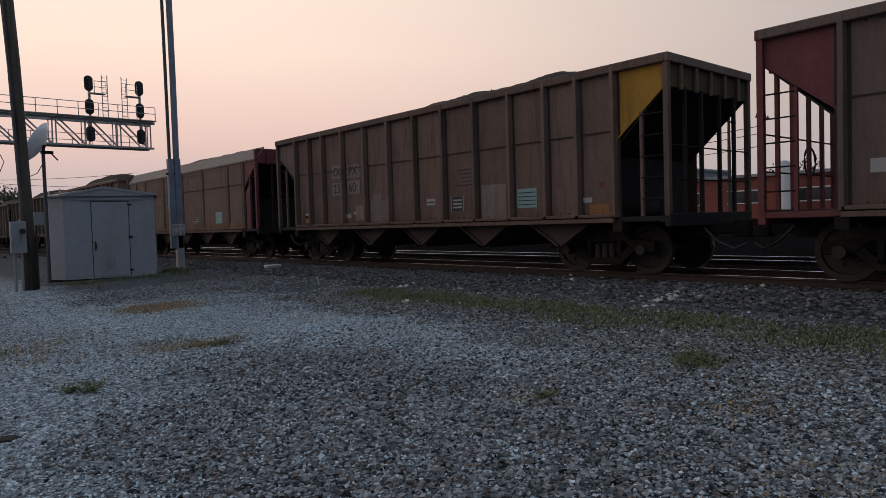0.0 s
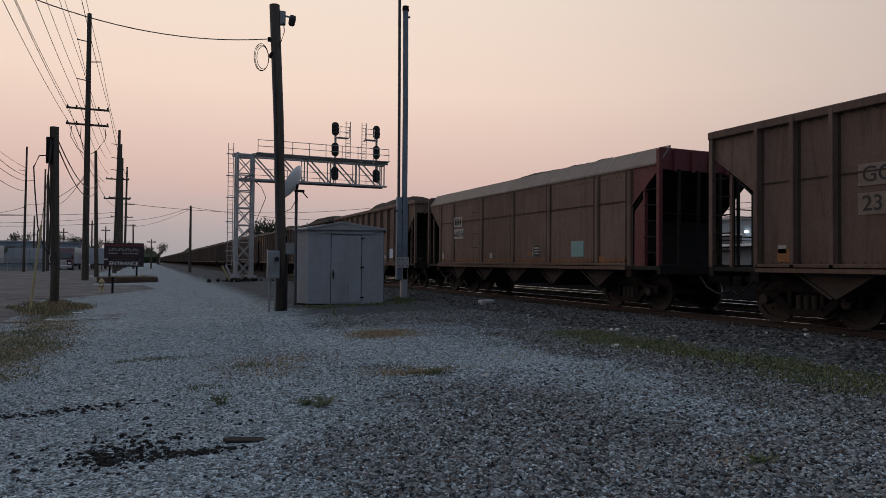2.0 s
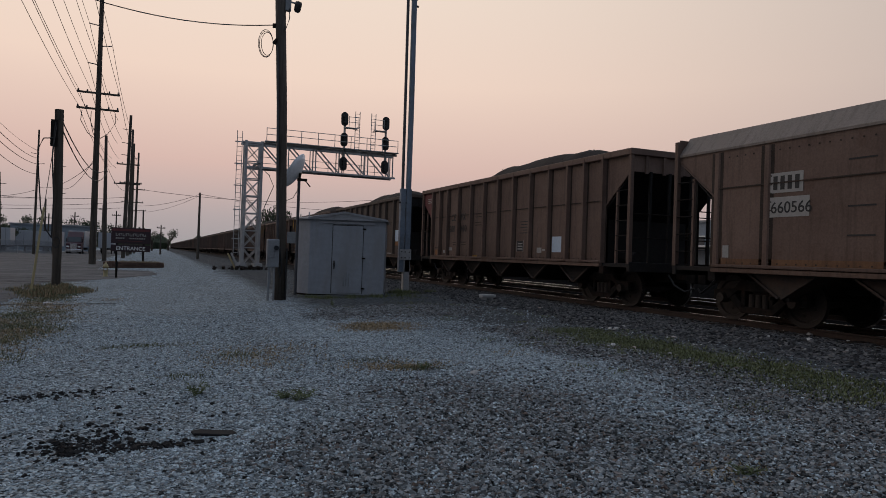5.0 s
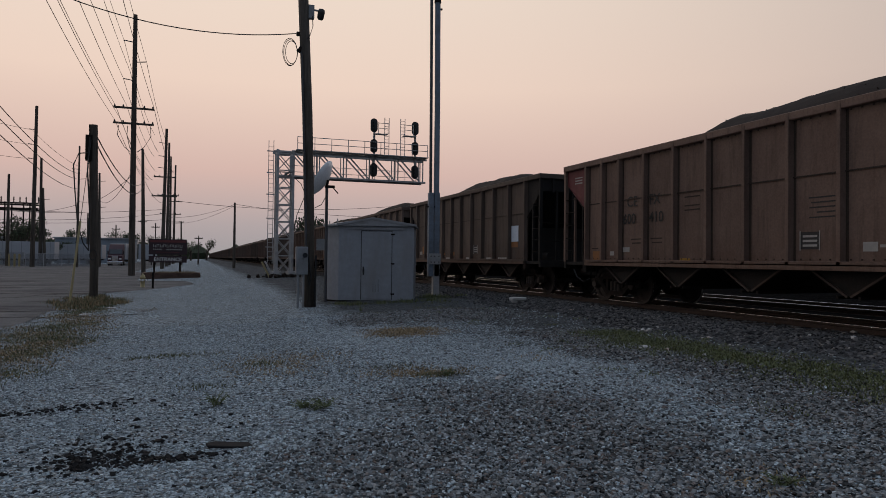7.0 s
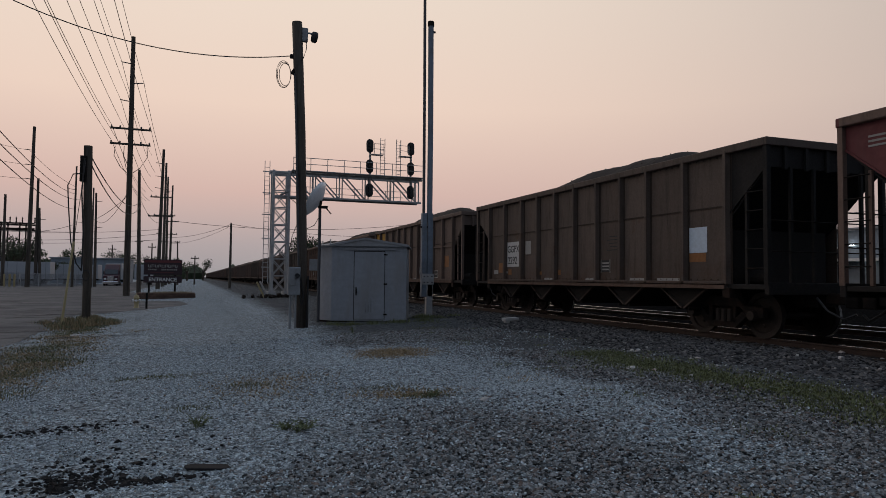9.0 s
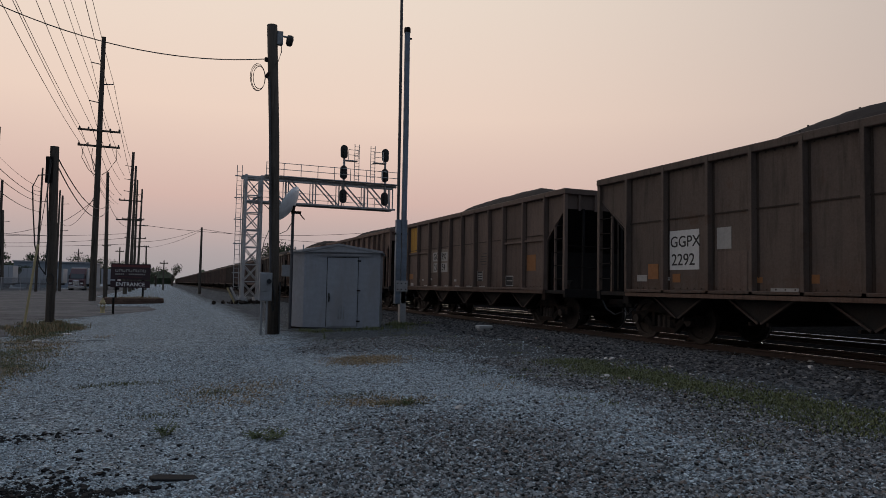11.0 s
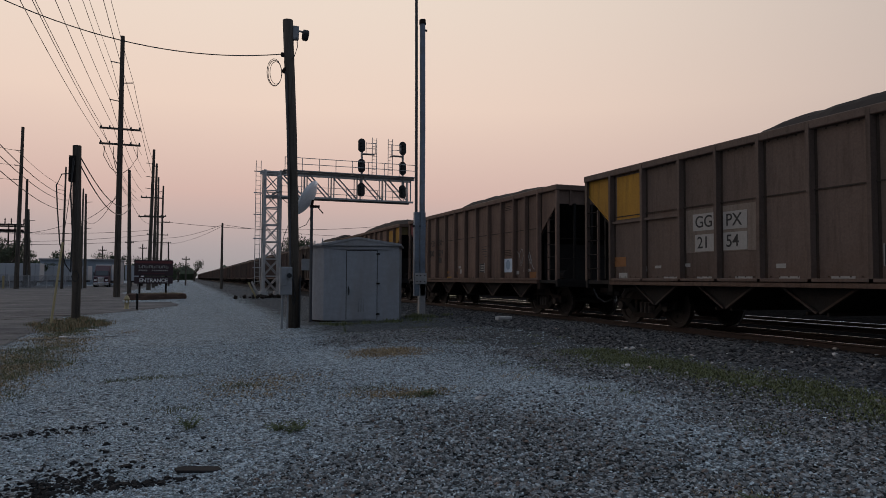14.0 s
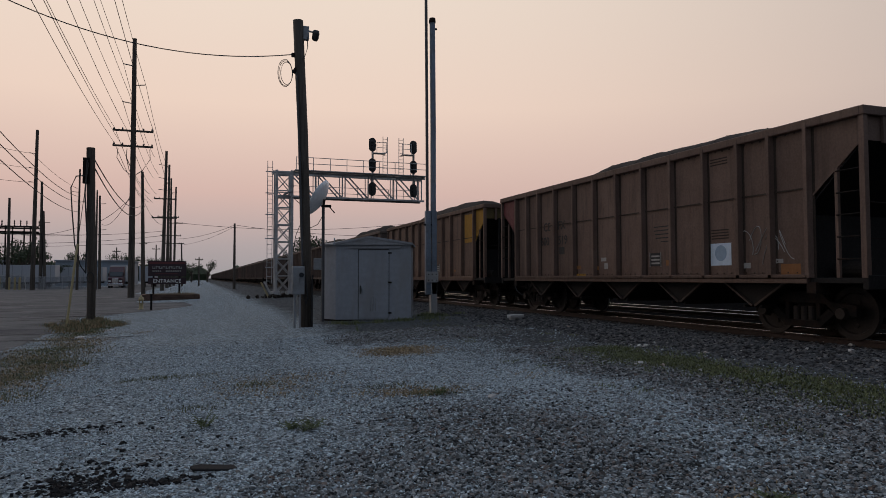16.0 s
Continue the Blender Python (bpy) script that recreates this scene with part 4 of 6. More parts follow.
    car, st = hopper_car("dark weathered coal hopper further down the train", CAR_C, 11, seed=11, load=(-6.4, 5.8, 0.62))
    CARS[8] = car
    # the rest of the train, as far as the eye can follow it
    proto = []
    for label, paint, seed in (("olive-brown coal hopper far down the train", CAR_D, 21), ("brown coal hopper far down the train", CAR_A, 22), ("dark coal hopper far down the train", CAR_C, 23)):
        proto.append(hopper_car(label, paint, 11, seed=seed, load=(-6.4, 5.8, 0.62), detail=False)[0])
    for k in range(9, 46):
        if k < 12:
            CARS[k] = proto[k - 9]
        else:
            CARS[k] = copy_thing(proto[(0, 1, 2, 1, 2, 1, 0)[k % 7]], Matrix())
    # and one car that has already gone by
    CARS[-1] = hopper_car("dark coal hopper that has just gone by", CAR_C, 11, seed=13, load=(-6.4, 5.8, 0.62), detail=False)[0]


def train_y(t):
    """Where the trailing end of the first car is along the track."""
    u = t / 8
    return 20.57 - 4.867 * t + 0.12 - 0.3 * u * (2 - u)


build_train()
# ---------------------------------------------------------------- the equipment shed
def shed():
    a, b = Vector((4.90, 23.0)), Vector((7.30, 22.14))
    w = (b - a).length
    yaw = math.degrees(math.atan2(b.y - a.y, b.x - a.x))
    s = thing("equipment_shed", "grey painted metal equipment shed with a low gable roof", "shed", pose(a.x, a.y, 0.15, 0, 0, yaw))
    d, h, pk, c = 1.9, 2.58, 2.80, 0.55          # depth, eaves, ridge, cut corner
    part("base_skid", Geo().prism([(0.03, 0.03), (w - 0.03, 0.03), (w - 0.03, d), (-c + 0.03, d), (-c + 0.03, c)], -0.12, 0.06, "z"), DARK_STEEL, s)
    part("front_wall", Geo().prism([(0, 0.05), (w, 0.05), (w, h), (w * 0.45, pk - 0.05), (0, h)], 0.0, 0.05, "y"), SHED, s)
    part("corner_wall", Geo().prism([(-0.002, 0.004), (-c, c), (-c + 0.04, c + 0.04), (0.04, 0.05)], 0.05, h, "z"), SHED, s, "angled corner panel")
    part("side_wall", Geo().box(-c, c, 0.05, -c + 0.05, d - 0.05, h), SHED, s)
    part("side_wall", Geo().box(w - 0.05, 0.05, 0.05, w, d - 0.05, h), SHED, s)
    part("back_wall", Geo().box(-c, d - 0.05, 0.05, w, d, h), SHED, s)
    for i in range(3):
        part("wall_seam", Geo().box(-c - 0.012, 0.65 + 0.45 * i, 0.06, -c, 0.68 + 0.45 * i, h - 0.02), SHED, s)
    rf = Geo()
    foot = [(-0.06, -0.10), (w + 0.08, -0.10), (w + 0.08, d + 0.08), (-c - 0.08, d + 0.08), (-c - 0.08, c - 0.08)]
    def rz(x):
        return h + (pk - h) * (1 - abs(x - w * 0.45) / (w * 0.55 + 0.1) * 1.0)
    n = len(foot)
    rf.add([(x, y, h) for x, y in foot] + [(x, y, h + 0.045) for x, y in foot], [(i, (i + 1) % n, n + (i + 1) % n, n + i) for i in range(n)] + [tuple(range(n))])
    rf.add([(-0.06, -0.10, h + 0.045), (w * 0.45, -0.10, pk + 0.06), (w + 0.08, -0.10, h + 0.045), (w + 0.08, d + 0.08, h + 0.045), (w * 0.45, d + 0.08, pk + 0.06), (-c - 0.08, d + 0.08, h + 0.045), (-c - 0.08, c - 0.08, h + 0.045)],
           [(0, 1, 4, 5, 6), (1, 2, 3, 4), (0, 2, 1), (3, 5, 4)])
    part("roof", rf, SHED_ROOF, s, "low-pitched metal roof")
    part("roof_edge", Geo().bar((-0.06, -0.11, h + 0.03), (w * 0.45, -0.11, pk + 0.045), 0.03, 0.07).bar((w * 0.45, -0.11, pk + 0.045), (w + 0.08, -0.11, h + 0.03), 0.03, 0.07), SHED_ROOF, s)
    part("drip_rail", Geo().box(0.42, -0.05, 2.46, 2.2, 0.0, 2.53), SHED_ROOF, s)
    dr = part("door", Geo().box(0.78, -0.02, 0.10, 1.80, 0.0, 2.40), SHED, s, "flush grey steel door", 0.006)
    part("door_gap", Geo().box(0.755, -0.006, 0.08, 0.778, 0.0, 2.43).box(1.802, -0.006, 0.08, 1.82, 0.0, 2.43).box(0.755, -0.006, 2.402, 1.82, 0.0, 2.43), BLACK, dr)
    part("door_handle", Geo().box(0.83, -0.07, 0.92, 0.87, -0.02, 1.20).box(0.82, -0.045, 1.0, 0.88, -0.02, 1.12), BLACK, dr, "black lever handle", 0.006)
    for z in (0.25, 1.28, 2.28):
        part("hinge", Geo().box(1.78, -0.035, z, 1.90, -0.01, z + 0.05), DARK_STEEL, dr)
    for k in range(3):
        part("louvre", Geo().box(1.16 + 0.09 * k, -0.034, 0.34, 1.195 + 0.09 * k, -0.018, 0.80), BOXGREY, dr, "", 0.006)
    part("cable_box", Geo().box(-c - 0.36, 0.8, 1.75, -c - 0.01, 1.2, 2.15), BOXGREY, s, "small grey wall cabinet", 0.01)
    for x, y in ((-0.05, 0.0), (-c, 0.8), (-c, 1.4)):
        part("mast_stub", Geo().tube((x, y, h), (x, y, h + 0.24), 0.02, 0.02, 8), STEEL, s)


shed()


# ---------------------------------------------------------------- the leaning pole with camera, cable loop and meter box
def camera_pole():
    p = thing("utility_pole", "dark leaning wooden pole with security camera and meter box", "utility pole", pose(3.62, 21.0, 0.10))
    part("shaft", Geo().path([(0, 0, -0.12), (-0.03, 0, 2.5), (-0.14, 0, 6.0), (-0.31, 0, 9.45)], 0.155, 14), WOOD, p, smooth=True)
    part("camera_bracket", Geo().box(-0.16, -0.10, 8.86, 0.02, 0.06, 9.28).bar((0.0, 0, 9.16), (0.17, -0.02, 9.14), 0.05), BOXGREY, p, "grey junction box and arm", 0.01)
    part("security_camera", Geo().lathe([(0, 0), (0.06, 0.0), (0.10, 0.05), (0.11, 0.22), (0.09, 0.32), (0, 0.34)], 14, pose(0.20, -0.04, 8.86, 12, 8, 0)), BLACK, p, "dark dome camera", smooth=True)
    part("camera_cable", Geo().path([(-0.05, -0.16, 8.9), (-0.03, -0.17, 8.6), (-0.12, -0.16, 8.3), (-0.2, -0.15, 8.2)], 0.014), WIRE, p)
    part("wire_clamp", Geo().box(-0.50, -0.05, 8.30, -0.28, 0.05, 8.42), DARK_STEEL, p, "", 0.01)
    part("conduit", Geo().path([(-0.40, -0.05, 7.86), (-0.33, -0.08, 7.7), (-0.28, -0.13, 6.0), (-0.18, -0.17, 3.0), (-0.15, -0.19, 1.9)], 0.035, 8), MAST_DARK, p, "black riser conduit")
    part("weather_head", Geo().tube((-0.44, -0.05, 7.80), (-0.36, -0.05, 7.95), 0.07, 0.05, 10), DARK_STEEL, p)
    for k, (r, o) in enumerate(((0.27, 0.0), (0.24, 0.03), (0.29, -0.02))):
        pts = [(-0.68 + 0.75 * r * math.cos(a) + o, -0.06 - 0.02 * k, 7.75 + 1.45 * r * math.sin(a)) for a in [i * math.pi / 9 for i in range(19)]]
        part("cable_loop", Geo().path(pts, 0.010, 5), WIRE, p, "slack service cable loop")
    mb = part("meter_box", Geo().box(-0.46, -0.32, 1.02, -0.10, -0.12, 1.86), BOXGREY, p, "grey electric meter box", 0.015)
    part("box_lid", Geo().box(-0.43, -0.34, 1.30, -0.25, -0.32, 1.83), BOXGREY, mb, "", 0.006)
    part("meter", Geo().tube((-0.20, -0.33, 1.60), (-0.20, -0.42, 1.60), 0.075, 0.07, 16), GLASS, mb, "round glass meter")
    part("meter_conduit", Geo().tube((-0.38, -0.22, -0.1), (-0.38, -0.22, 1.02), 0.035, 0.035, 8).tube((-0.22, -0.24, -0.1), (-0.22, -0.24, 1.02), 0.03, 0.03, 8), BOXGREY, p, "grey conduits")
    part("ground_cable", Geo().path([(0.17, -0.08, -0.1), (0.16, -0.09, 0.8), (0.17, -0.08, 1.6)], 0.03), WIRE, p)
    part("riser_cable", Geo().path([(-0.12, -0.18, 1.9), (-0.02, -0.2, 1.2), (0.02, -0.2, 0.9), (-0.04, -0.2, 0.7), (-0.10, -0.2, 1.0)], 0.022), WIRE, p)


camera_pole()


def satellite_dish():
    d = thing("satellite_dish", "white satellite dish on a dark steel post behind the pole", "satellite dish", pose(4.51, 23.25, 0.13))
    part("mount_post", Geo().tube((0, 0, -0.1), (0, 0, 3.98), 0.055, 0.05, 10), MAST_DARK, d)
    aim = look((-0.02, -0.02, 4.15), (-1.70, 0.88, 5.22))
    prof = [(0.0, 0.0), (0.18, 0.012), (0.36, 0.05), (0.54, 0.115), (0.70, 0.2), (0.71, 0.19), (0.54, 0.10), (0.36, 0.035), (0.18, -0.005), (0, -0.016)]
    part("reflector", Geo().lathe(prof, 28, aim @ Matrix.Diagonal((0.84, 0.92, -1.0, 1))), DISH, d, "weathered white dish", smooth=True)
    f = aim @ Vector((0, -0.05, -0.75))
    part("feed_arm", Geo().path([aim @ Vector((0, -0.68, -0.17)), aim @ Vector((0, -0.5, -0.45)), f], 0.018), STEEL, d)
    part("feed_horn", Geo().tube(f, aim @ Vector((0, -0.03, -0.62)), 0.05, 0.035, 10), BOXGREY, d)
    part("back_bracket", Geo().box(-0.06, -0.08, 3.90, 0.26, 0.08, 3.98).bar((0.0, 0, 3.95), (0.03, -0.05, 4.16), 0.06).bar((0.20, 0, 3.93), (0.40, 0.05, 3.72), 0.03), DARK_STEEL, d)
    part("dish_cable", Geo().path([(-0.03, -0.05, 3.6), (-0.2, -0.1, 3.3), (-0.5, -0.1, 3.15), (-0.75, -0.12, 3.3)], 0.012), WIRE, d)


satellite_dish()


def mast():
    x, y = 8.62, 23.9
    m = thing("signal_mast", "tall blue-grey twin steel mast beside the track", "mast", pose(x, y, 0.24))
    part("lower_post", Geo().box(-0.22, -0.09, 0.75, -0.03, 0.09, 3.85), MAST, m, "blue-grey lower channel", 0.01)
    part("lower_post", Geo().box(0.0, -0.10, 0.75, 0.20, 0.10, 3.85), MAST, m, "blue-grey lower channel", 0.01)
    part("thin_mast", Geo().path([(-0.14, 0, 3.6), (-0.16, 0, 8), (-0.20, 0, 13.4)], 0.055, 10), MAST_DARK, m, "thin dark antenna mast")
    part("main_mast", Geo().path([(0.09, 0, 3.6), (0.09, 0, 7), (0.06, 0, 11.0)], 0.105, 12), MAST, m, "thick blue-grey mast")
    part("mast_cap", Geo().tube((0.06, 0, 10.95), (0.06, 0, 11.12), 0.13, 0.12, 12), DARK_STEEL, m)
    part("cap_arm", Geo().box(0.05, -0.03, 10.7, 0.24, 0.03, 10.76), DARK_STEEL, m)
    part("footing", Geo().box(-0.03, -0.10, -0.15, 0.21, 0.10, 1.55), STEEL, m, "scuffed galvanised stub post", 0.01)
    part("splice_plate", Geo().box(-0.20, -0.13, 1.20, 0.24, -0.10, 1.60), STEEL, m)
    for bx in (-0.14, 0.0, 0.16):
        for bz in (1.28, 1.5):
            part("bolt", Geo().tube((bx, -0.13, bz), (bx, -0.16, bz), 0.022, 0.022, 6), DARK_STEEL, m)
    for z in (3.3,):
        part("clamp", Geo().box(-0.26, -0.08, z, 0.22, 0.08, z + 0.06), DARK_STEEL, m)


mast()


# ---------------------------------------------------------------- the signal gantry over the tracks
def gantry():
    g = thing("signal_gantry", "galvanised steel cantilever signal gantry over the tracks", "signal gantry", pose(0, 58.3, 0))
    z0 = 0.35
    for x in (6.6, 7.88):
        for y in (0.0, 1.2):
            part("column", Geo().box(x - 0.11, y - 0.11, z0 - 0.2, x + 0.11, y + 0.11, 10.7), STEEL, g, "", 0.015)
            part("foot", Geo().box(x - 0.32, y - 0.32, 0.1, x + 0.32, y + 0.32, z0 + 0.15), STEEL, g, "concrete footing")
    n = 7
    for k in range(n):
        za, zb = z0 + (10.4 - z0) * k / n, z0 + (10.4 - z0) * (k + 1) / n
        for y in (0.0, 1.2):
            part("leg_brace", Geo().bar((6.6, y, za), (7.88, y, zb), 0.07).bar((7.88, y, za), (6.6, y, zb), 0.07).bar((6.6, y, zb), (7.88, y, zb), 0.09), STEEL, g)
        for x in (6.6, 7.88):
            part("leg_brace", Geo().bar((x, 0, za), (x, 1.2, zb), 0.06), STEEL, g)
    for y in (0.0, 1.2):
        part("top_chord", Geo().box(6.3, y - 0.10, 10.46, 19.7, y + 0.10, 10.62), STEEL, g, "", 0.01)
        part("bottom_chord", Geo().box(6.6, y - 0.10, 8.42, 19.6, y + 0.10, 8.58), STEEL, g, "", 0.01)
        xs = [7.88 + 2.32 * i for i in range(6)]
        for a, b in zip(xs, xs[1:]):
            part("truss_post", Geo().bar((b - 0.12, y, 8.6), (b - 0.12, y, 10.45), 0.09), STEEL, g)
            part("truss_post", Geo().bar((b - 0.38, y, 8.6), (b - 0.38, y, 10.45), 0.07), STEEL, g)
            part("truss_diagonal", Geo().bar((a + 0.1, y, 10.45), (b - 0.45, y, 8.6), 0.10), STEEL, g)
    part("walkway", Geo().box(8.0, -0.9, 10.62, 19.6, -0.1, 10.68), STEEL, g, "steel grating walkway")
    part("lower_walkway", Geo().box(8.0, 0.1, 8.5, 19.4, 1.1, 8.55), STEEL, g)
    for i in range(9):
        x = 8.1 + 11.4 * i / 8
        part("handrail_post", Geo().tube((x, -0.9, 10.65), (x, -0.9, 11.75), 0.03, 0.03, 6), STEEL, g)
        part("handrail_post", Geo().tube((x, 1.3, 8.5), (x, 1.3, 9.6), 0.025, 0.025, 6), STEEL, g)
    for z in (11.2, 11.72):
        part("handrail", Geo().tube((8.1, -0.9, z), (19.5, -0.9, z), 0.03, 0.03, 6), STEEL, g)
    for z in (9.05, 9.58):
        part("handrail", Geo().tube((8.1, 1.3, z), (19.4, 1.3, z), 0.025, 0.025, 6), STEEL, g)
    for x, side in ((14.7, 1), (18.45, -1)):
        part("signal_mast", Geo().tube((x + 0.08, -0.25, 8.8), (x + 0.08, -0.25, 13.7), 0.10, 0.10, 10), STEEL, g, "signal pipe mast")
        for z in (9.35, 11.45, 13.25):
            hd = part("signal_head", Geo().prism([(x + 0.32 * math.cos(a), z + (0.30 if math.sin(a) > 0 else -0.30) + 0.30 * math.sin(a)) for a in [i * math.pi / 10 for i in range(20)]], -0.52, -0.46, "y"), BLACK, g, "black oval signal head backplate")
            for dz in (-0.28, 0.0, 0.28):
                part("signal_hood", Geo().tube((x, -0.52, z + dz), (x, -0.72, z + dz), 0.12, 0.11, 12), BLACK, hd)
            part("head_housing", Geo().box(x - 0.18, -0.46, z - 0.5, x + 0.18, -0.28, z + 0.5), BLACK, hd, "", 0.02)
        lx = x + 1.15 * side
        part("maintenance_ladder", Geo().bar((lx - 0.20, -0.5, 10.7), (lx - 0.20, -0.5, 14.0), 0.05).bar((lx + 0.20, -0.5, 10.7), (lx + 0.20, -0.5, 14.0), 0.05), STEEL, g)
        for k in range(11):
            part("ladder_rung", Geo().tube((lx - 0.20, -0.5, 10.9 + 0.29 * k), (lx + 0.20, -0.5, 10.9 + 0.29 * k), 0.018, 0.018, 5), STEEL, g)
        part("cage", Geo().box(min(x, lx), -0.9, 12.45, max(x, lx), -0.3, 12.5).bar((x + 0.3 * side, -0.9, 12.5), (x + 0.3 * side, -0.9, 13.45), 0.04).bar((lx, -0.9, 12.5), (lx, -0.9, 13.45), 0.04)
             .bar((x + 0.3 * side, -0.9, 13.4), (lx, -0.9, 13.4), 0.04).bar((x + 0.3 * side, -0.9, 12.95), (lx, -0.9, 12.95), 0.04), STEEL, g, "maintenance platform and guard rail")
    for x in (5.85, 6.25):
        part("ladder_rail", Geo().bar((x, -0.1, z0 + 0.8), (x, -0.1, 11.4), 0.05), STEEL, g)
    for k in range(26):
        part("ladder_rung", Geo().tube((5.85, -0.1, z0 + 1.0 + 0.38 * k), (6.25, -0.1, z0 + 1.0 + 0.38 * k), 0.018, 0.018, 5), STEEL, g)
    for z in (2.5, 4.9, 6.9, 8.7, 10.5):
        part("ladder_bracket", Geo().bar((5.7, -0.1, z), (6.6, 0, z), 0.08), STEEL, g)
    part("equipment_case", Geo().box(7.55, -0.45, 8.9, 7.9, -0.15, 10.2), STEEL, g, "grey equipment case", 0.02)
    part("floodlight", Geo().bar((7.2, -0.2, 8.6), (7.6, -1.0, 8.8), 0.18, 0.12), BOXGREY, g)
    part("drop_cable", Geo().path([(7.9, -0.2, 8.4), (8.5, -0.2, 7.9), (8.9, -0.2, 7.0), (8.2, -0.2, 5.2), (7.98, -0.2, 4.0)], 0.03), WIRE, g)


gantry()


def brace_barrier():
    b = thing("timber_brace", "pale leaning timber brace beside the gantry footing", "timber", pose(5.2, 50.6, 0.16))
    part("strut", Geo().bar((-0.45, 0, 1.15), (0.15, 0, -0.05), 0.12), CREAM, b)
    part("strut", Geo().bar((-0.2, 0.25, 1.2), (0.45, 0.25, -0.05), 0.12), STEEL, b)
    g = Geo()
    rnd = random.Random(2)
    for k in range(40):
        x, y = rnd.gauss(0, 0.9), rnd.gauss(0, 0.4)
        r = rnd.uniform(0.05, 0.13)
        g.box(-r, -r, -r * 0.6, r, r, r * 0.6, pose(x, y, 0.05 + rnd.random() * 0.2 * math.exp(-x * x), rnd.random() * 90, rnd.random() * 90, rnd.random() * 90))
    solid("rubble_pile", g, TIE, "dark heap of old ties and rubble", "rubble", kind="stuff", at=pose(6.1, 50.5, 0.18))


brace_barrier()


# ---------------------------------------------------------------- sign, planter, hydrant
def sign():
    s = thing("entrance_sign", "dark maroon entrance sign board on two posts", "sign", pose(-1.8, 58.0, -0.08))
    for x in (-1.0, 0.9):
        part("sign_post", Geo().box(x - 0.07, 0.02, -0.1, x + 0.07, 0.16, 3.0), DARK_STEEL, s)
    up = part("upper_panel", Geo().box(-1.40, -0.08, 1.84, 1.40, 0.0, 3.06), SIGNDARK, s, "maroon business name panel", 0.01)
    part("red_band", Geo().box(-1.32, -0.09, 2.80, 1.32, -0.082, 2.98), SIGNRED, up)
    for k in range(9):
        x = -1.08 + 0.243 * k
        part("name_bar", Geo().box(x, -0.092, 2.42, x + 0.05, -0.085, 2.64).box(x + 0.05, -0.092, 2.60 if k % 2 else 2.42, x + 0.19, -0.085, 2.64 if k % 2 else 2.46).box(x + 0.15, -0.092, 2.46, x + 0.19, -0.085, 2.60), CHALK, up, "pale emblem stroke")
    for x0, x1 in ((-1.08, -0.42), (-0.12, 1.08)):
        for k in range(int((x1 - x0) / 0.13)):
            part("name_line", Geo().box(x0 + 0.13 * k, -0.092, 2.20, x0 + 0.13 * k + 0.09, -0.085, 2.30), CHALK, up)
    part("under_line", Geo().box(-0.9, -0.092, 2.02, 0.8, -0.085, 2.06), SIGNRED, up)
    lo = part("lower_panel", Geo().box(-1.40, -0.08, 1.22, 1.40, 0.0, 1.74), SIGNDARK, s, "dark entrance panel", 0.01)
    cu = bpy.data.curves.new("entrance", "FONT")
    cu.body, cu.size, cu.align_x, cu.extrude, cu.offset = "ENTRANCE", 0.40, "CENTER", 0.004, 0.006
    tmp = bpy.data.objects.new("entrance", cu)
    scene.collection.objects.link(tmp)
    bpy.context.view_layer.update()
    me = bpy.data.meshes.new_from_object(tmp.evaluated_get(bpy.context.evaluated_depsgraph_get()))
    bpy.data.objects.remove(tmp)
    me.transform(Matrix(((1, 0, 0, 0), (0, 0, -1, -0.09), (0, 1, 0, 1.34), (0, 0, 0, 1))))
    part("lettering", me, WHITE, lo, "white capital letters")
    # planter of stacked blocks
    p = thing("planter", "low brown block planter below the entrance sign", "planter", pose(-1.45, 57.2, -0.08))
    part("soil", Geo().box(-1.75, -1.3, -0.05, 1.75, 1.3, 0.36), TIE, p)
    block = Geo().box(-0.19, -0.11, 0, 0.19, 0.11, 0.145).mesh("block", 0.012)
    block.materials.append(BRICK)
    rnd = random.Random(4)
    for row in range(3):
        for k in range(10):
            for y in (-1.4, 1.4):
                o = part("block", block, BRICK, p)
                o.matrix_basis = pose(-1.80 + 0.4 * k + 0.2 * (row % 2) - 0.1, y + rnd.uniform(-0.015, 0.015), 0.15 * row, 0, 0, rnd.uniform(-2, 2))
        for k in range(6):
            for x in (-1.95, 1.95):
                o = part("block", block, BRICK, p)
                o.matrix_basis = pose(x, -1.1 + 0.42 * k, 0.15 * row, 0, 0, 90 + rnd.uniform(-2, 2))


sign()


def hydrant():
    h = thing("fire_hydrant", "faded yellow fire hydrant beside the drive", "fire hydrant", pose(-2.33, 39.5, -0.07))
    part("barrel", Geo().lathe([(0.0, -0.02), (0.17, -0.02), (0.17, 0.04), (0.11, 0.06), (0.11, 0.5), (0.15, 0.52), (0.15, 0.56), (0.12, 0.6), (0.10, 0.68), (0.03, 0.72), (0.03, 0.78), (0, 0.78)], 16), CREAM, h, smooth=True)
    for a in (0, 180, 270):
        part("outlet", Geo().tube((0, 0, 0.42), (0.2 * math.cos(radians(a)), 0.2 * math.sin(radians(a)), 0.42), 0.06, 0.06, 10), WHITE, h)
    solid("marker_post", Geo().box(-0.05, -0.05, -0.1, 0.05, 0.05, 0.85), DARK_STEEL, "short dark steel marker post beside the hydrant", "post", at=pose(-1.76, 38.25, -0.05))


hydrant()


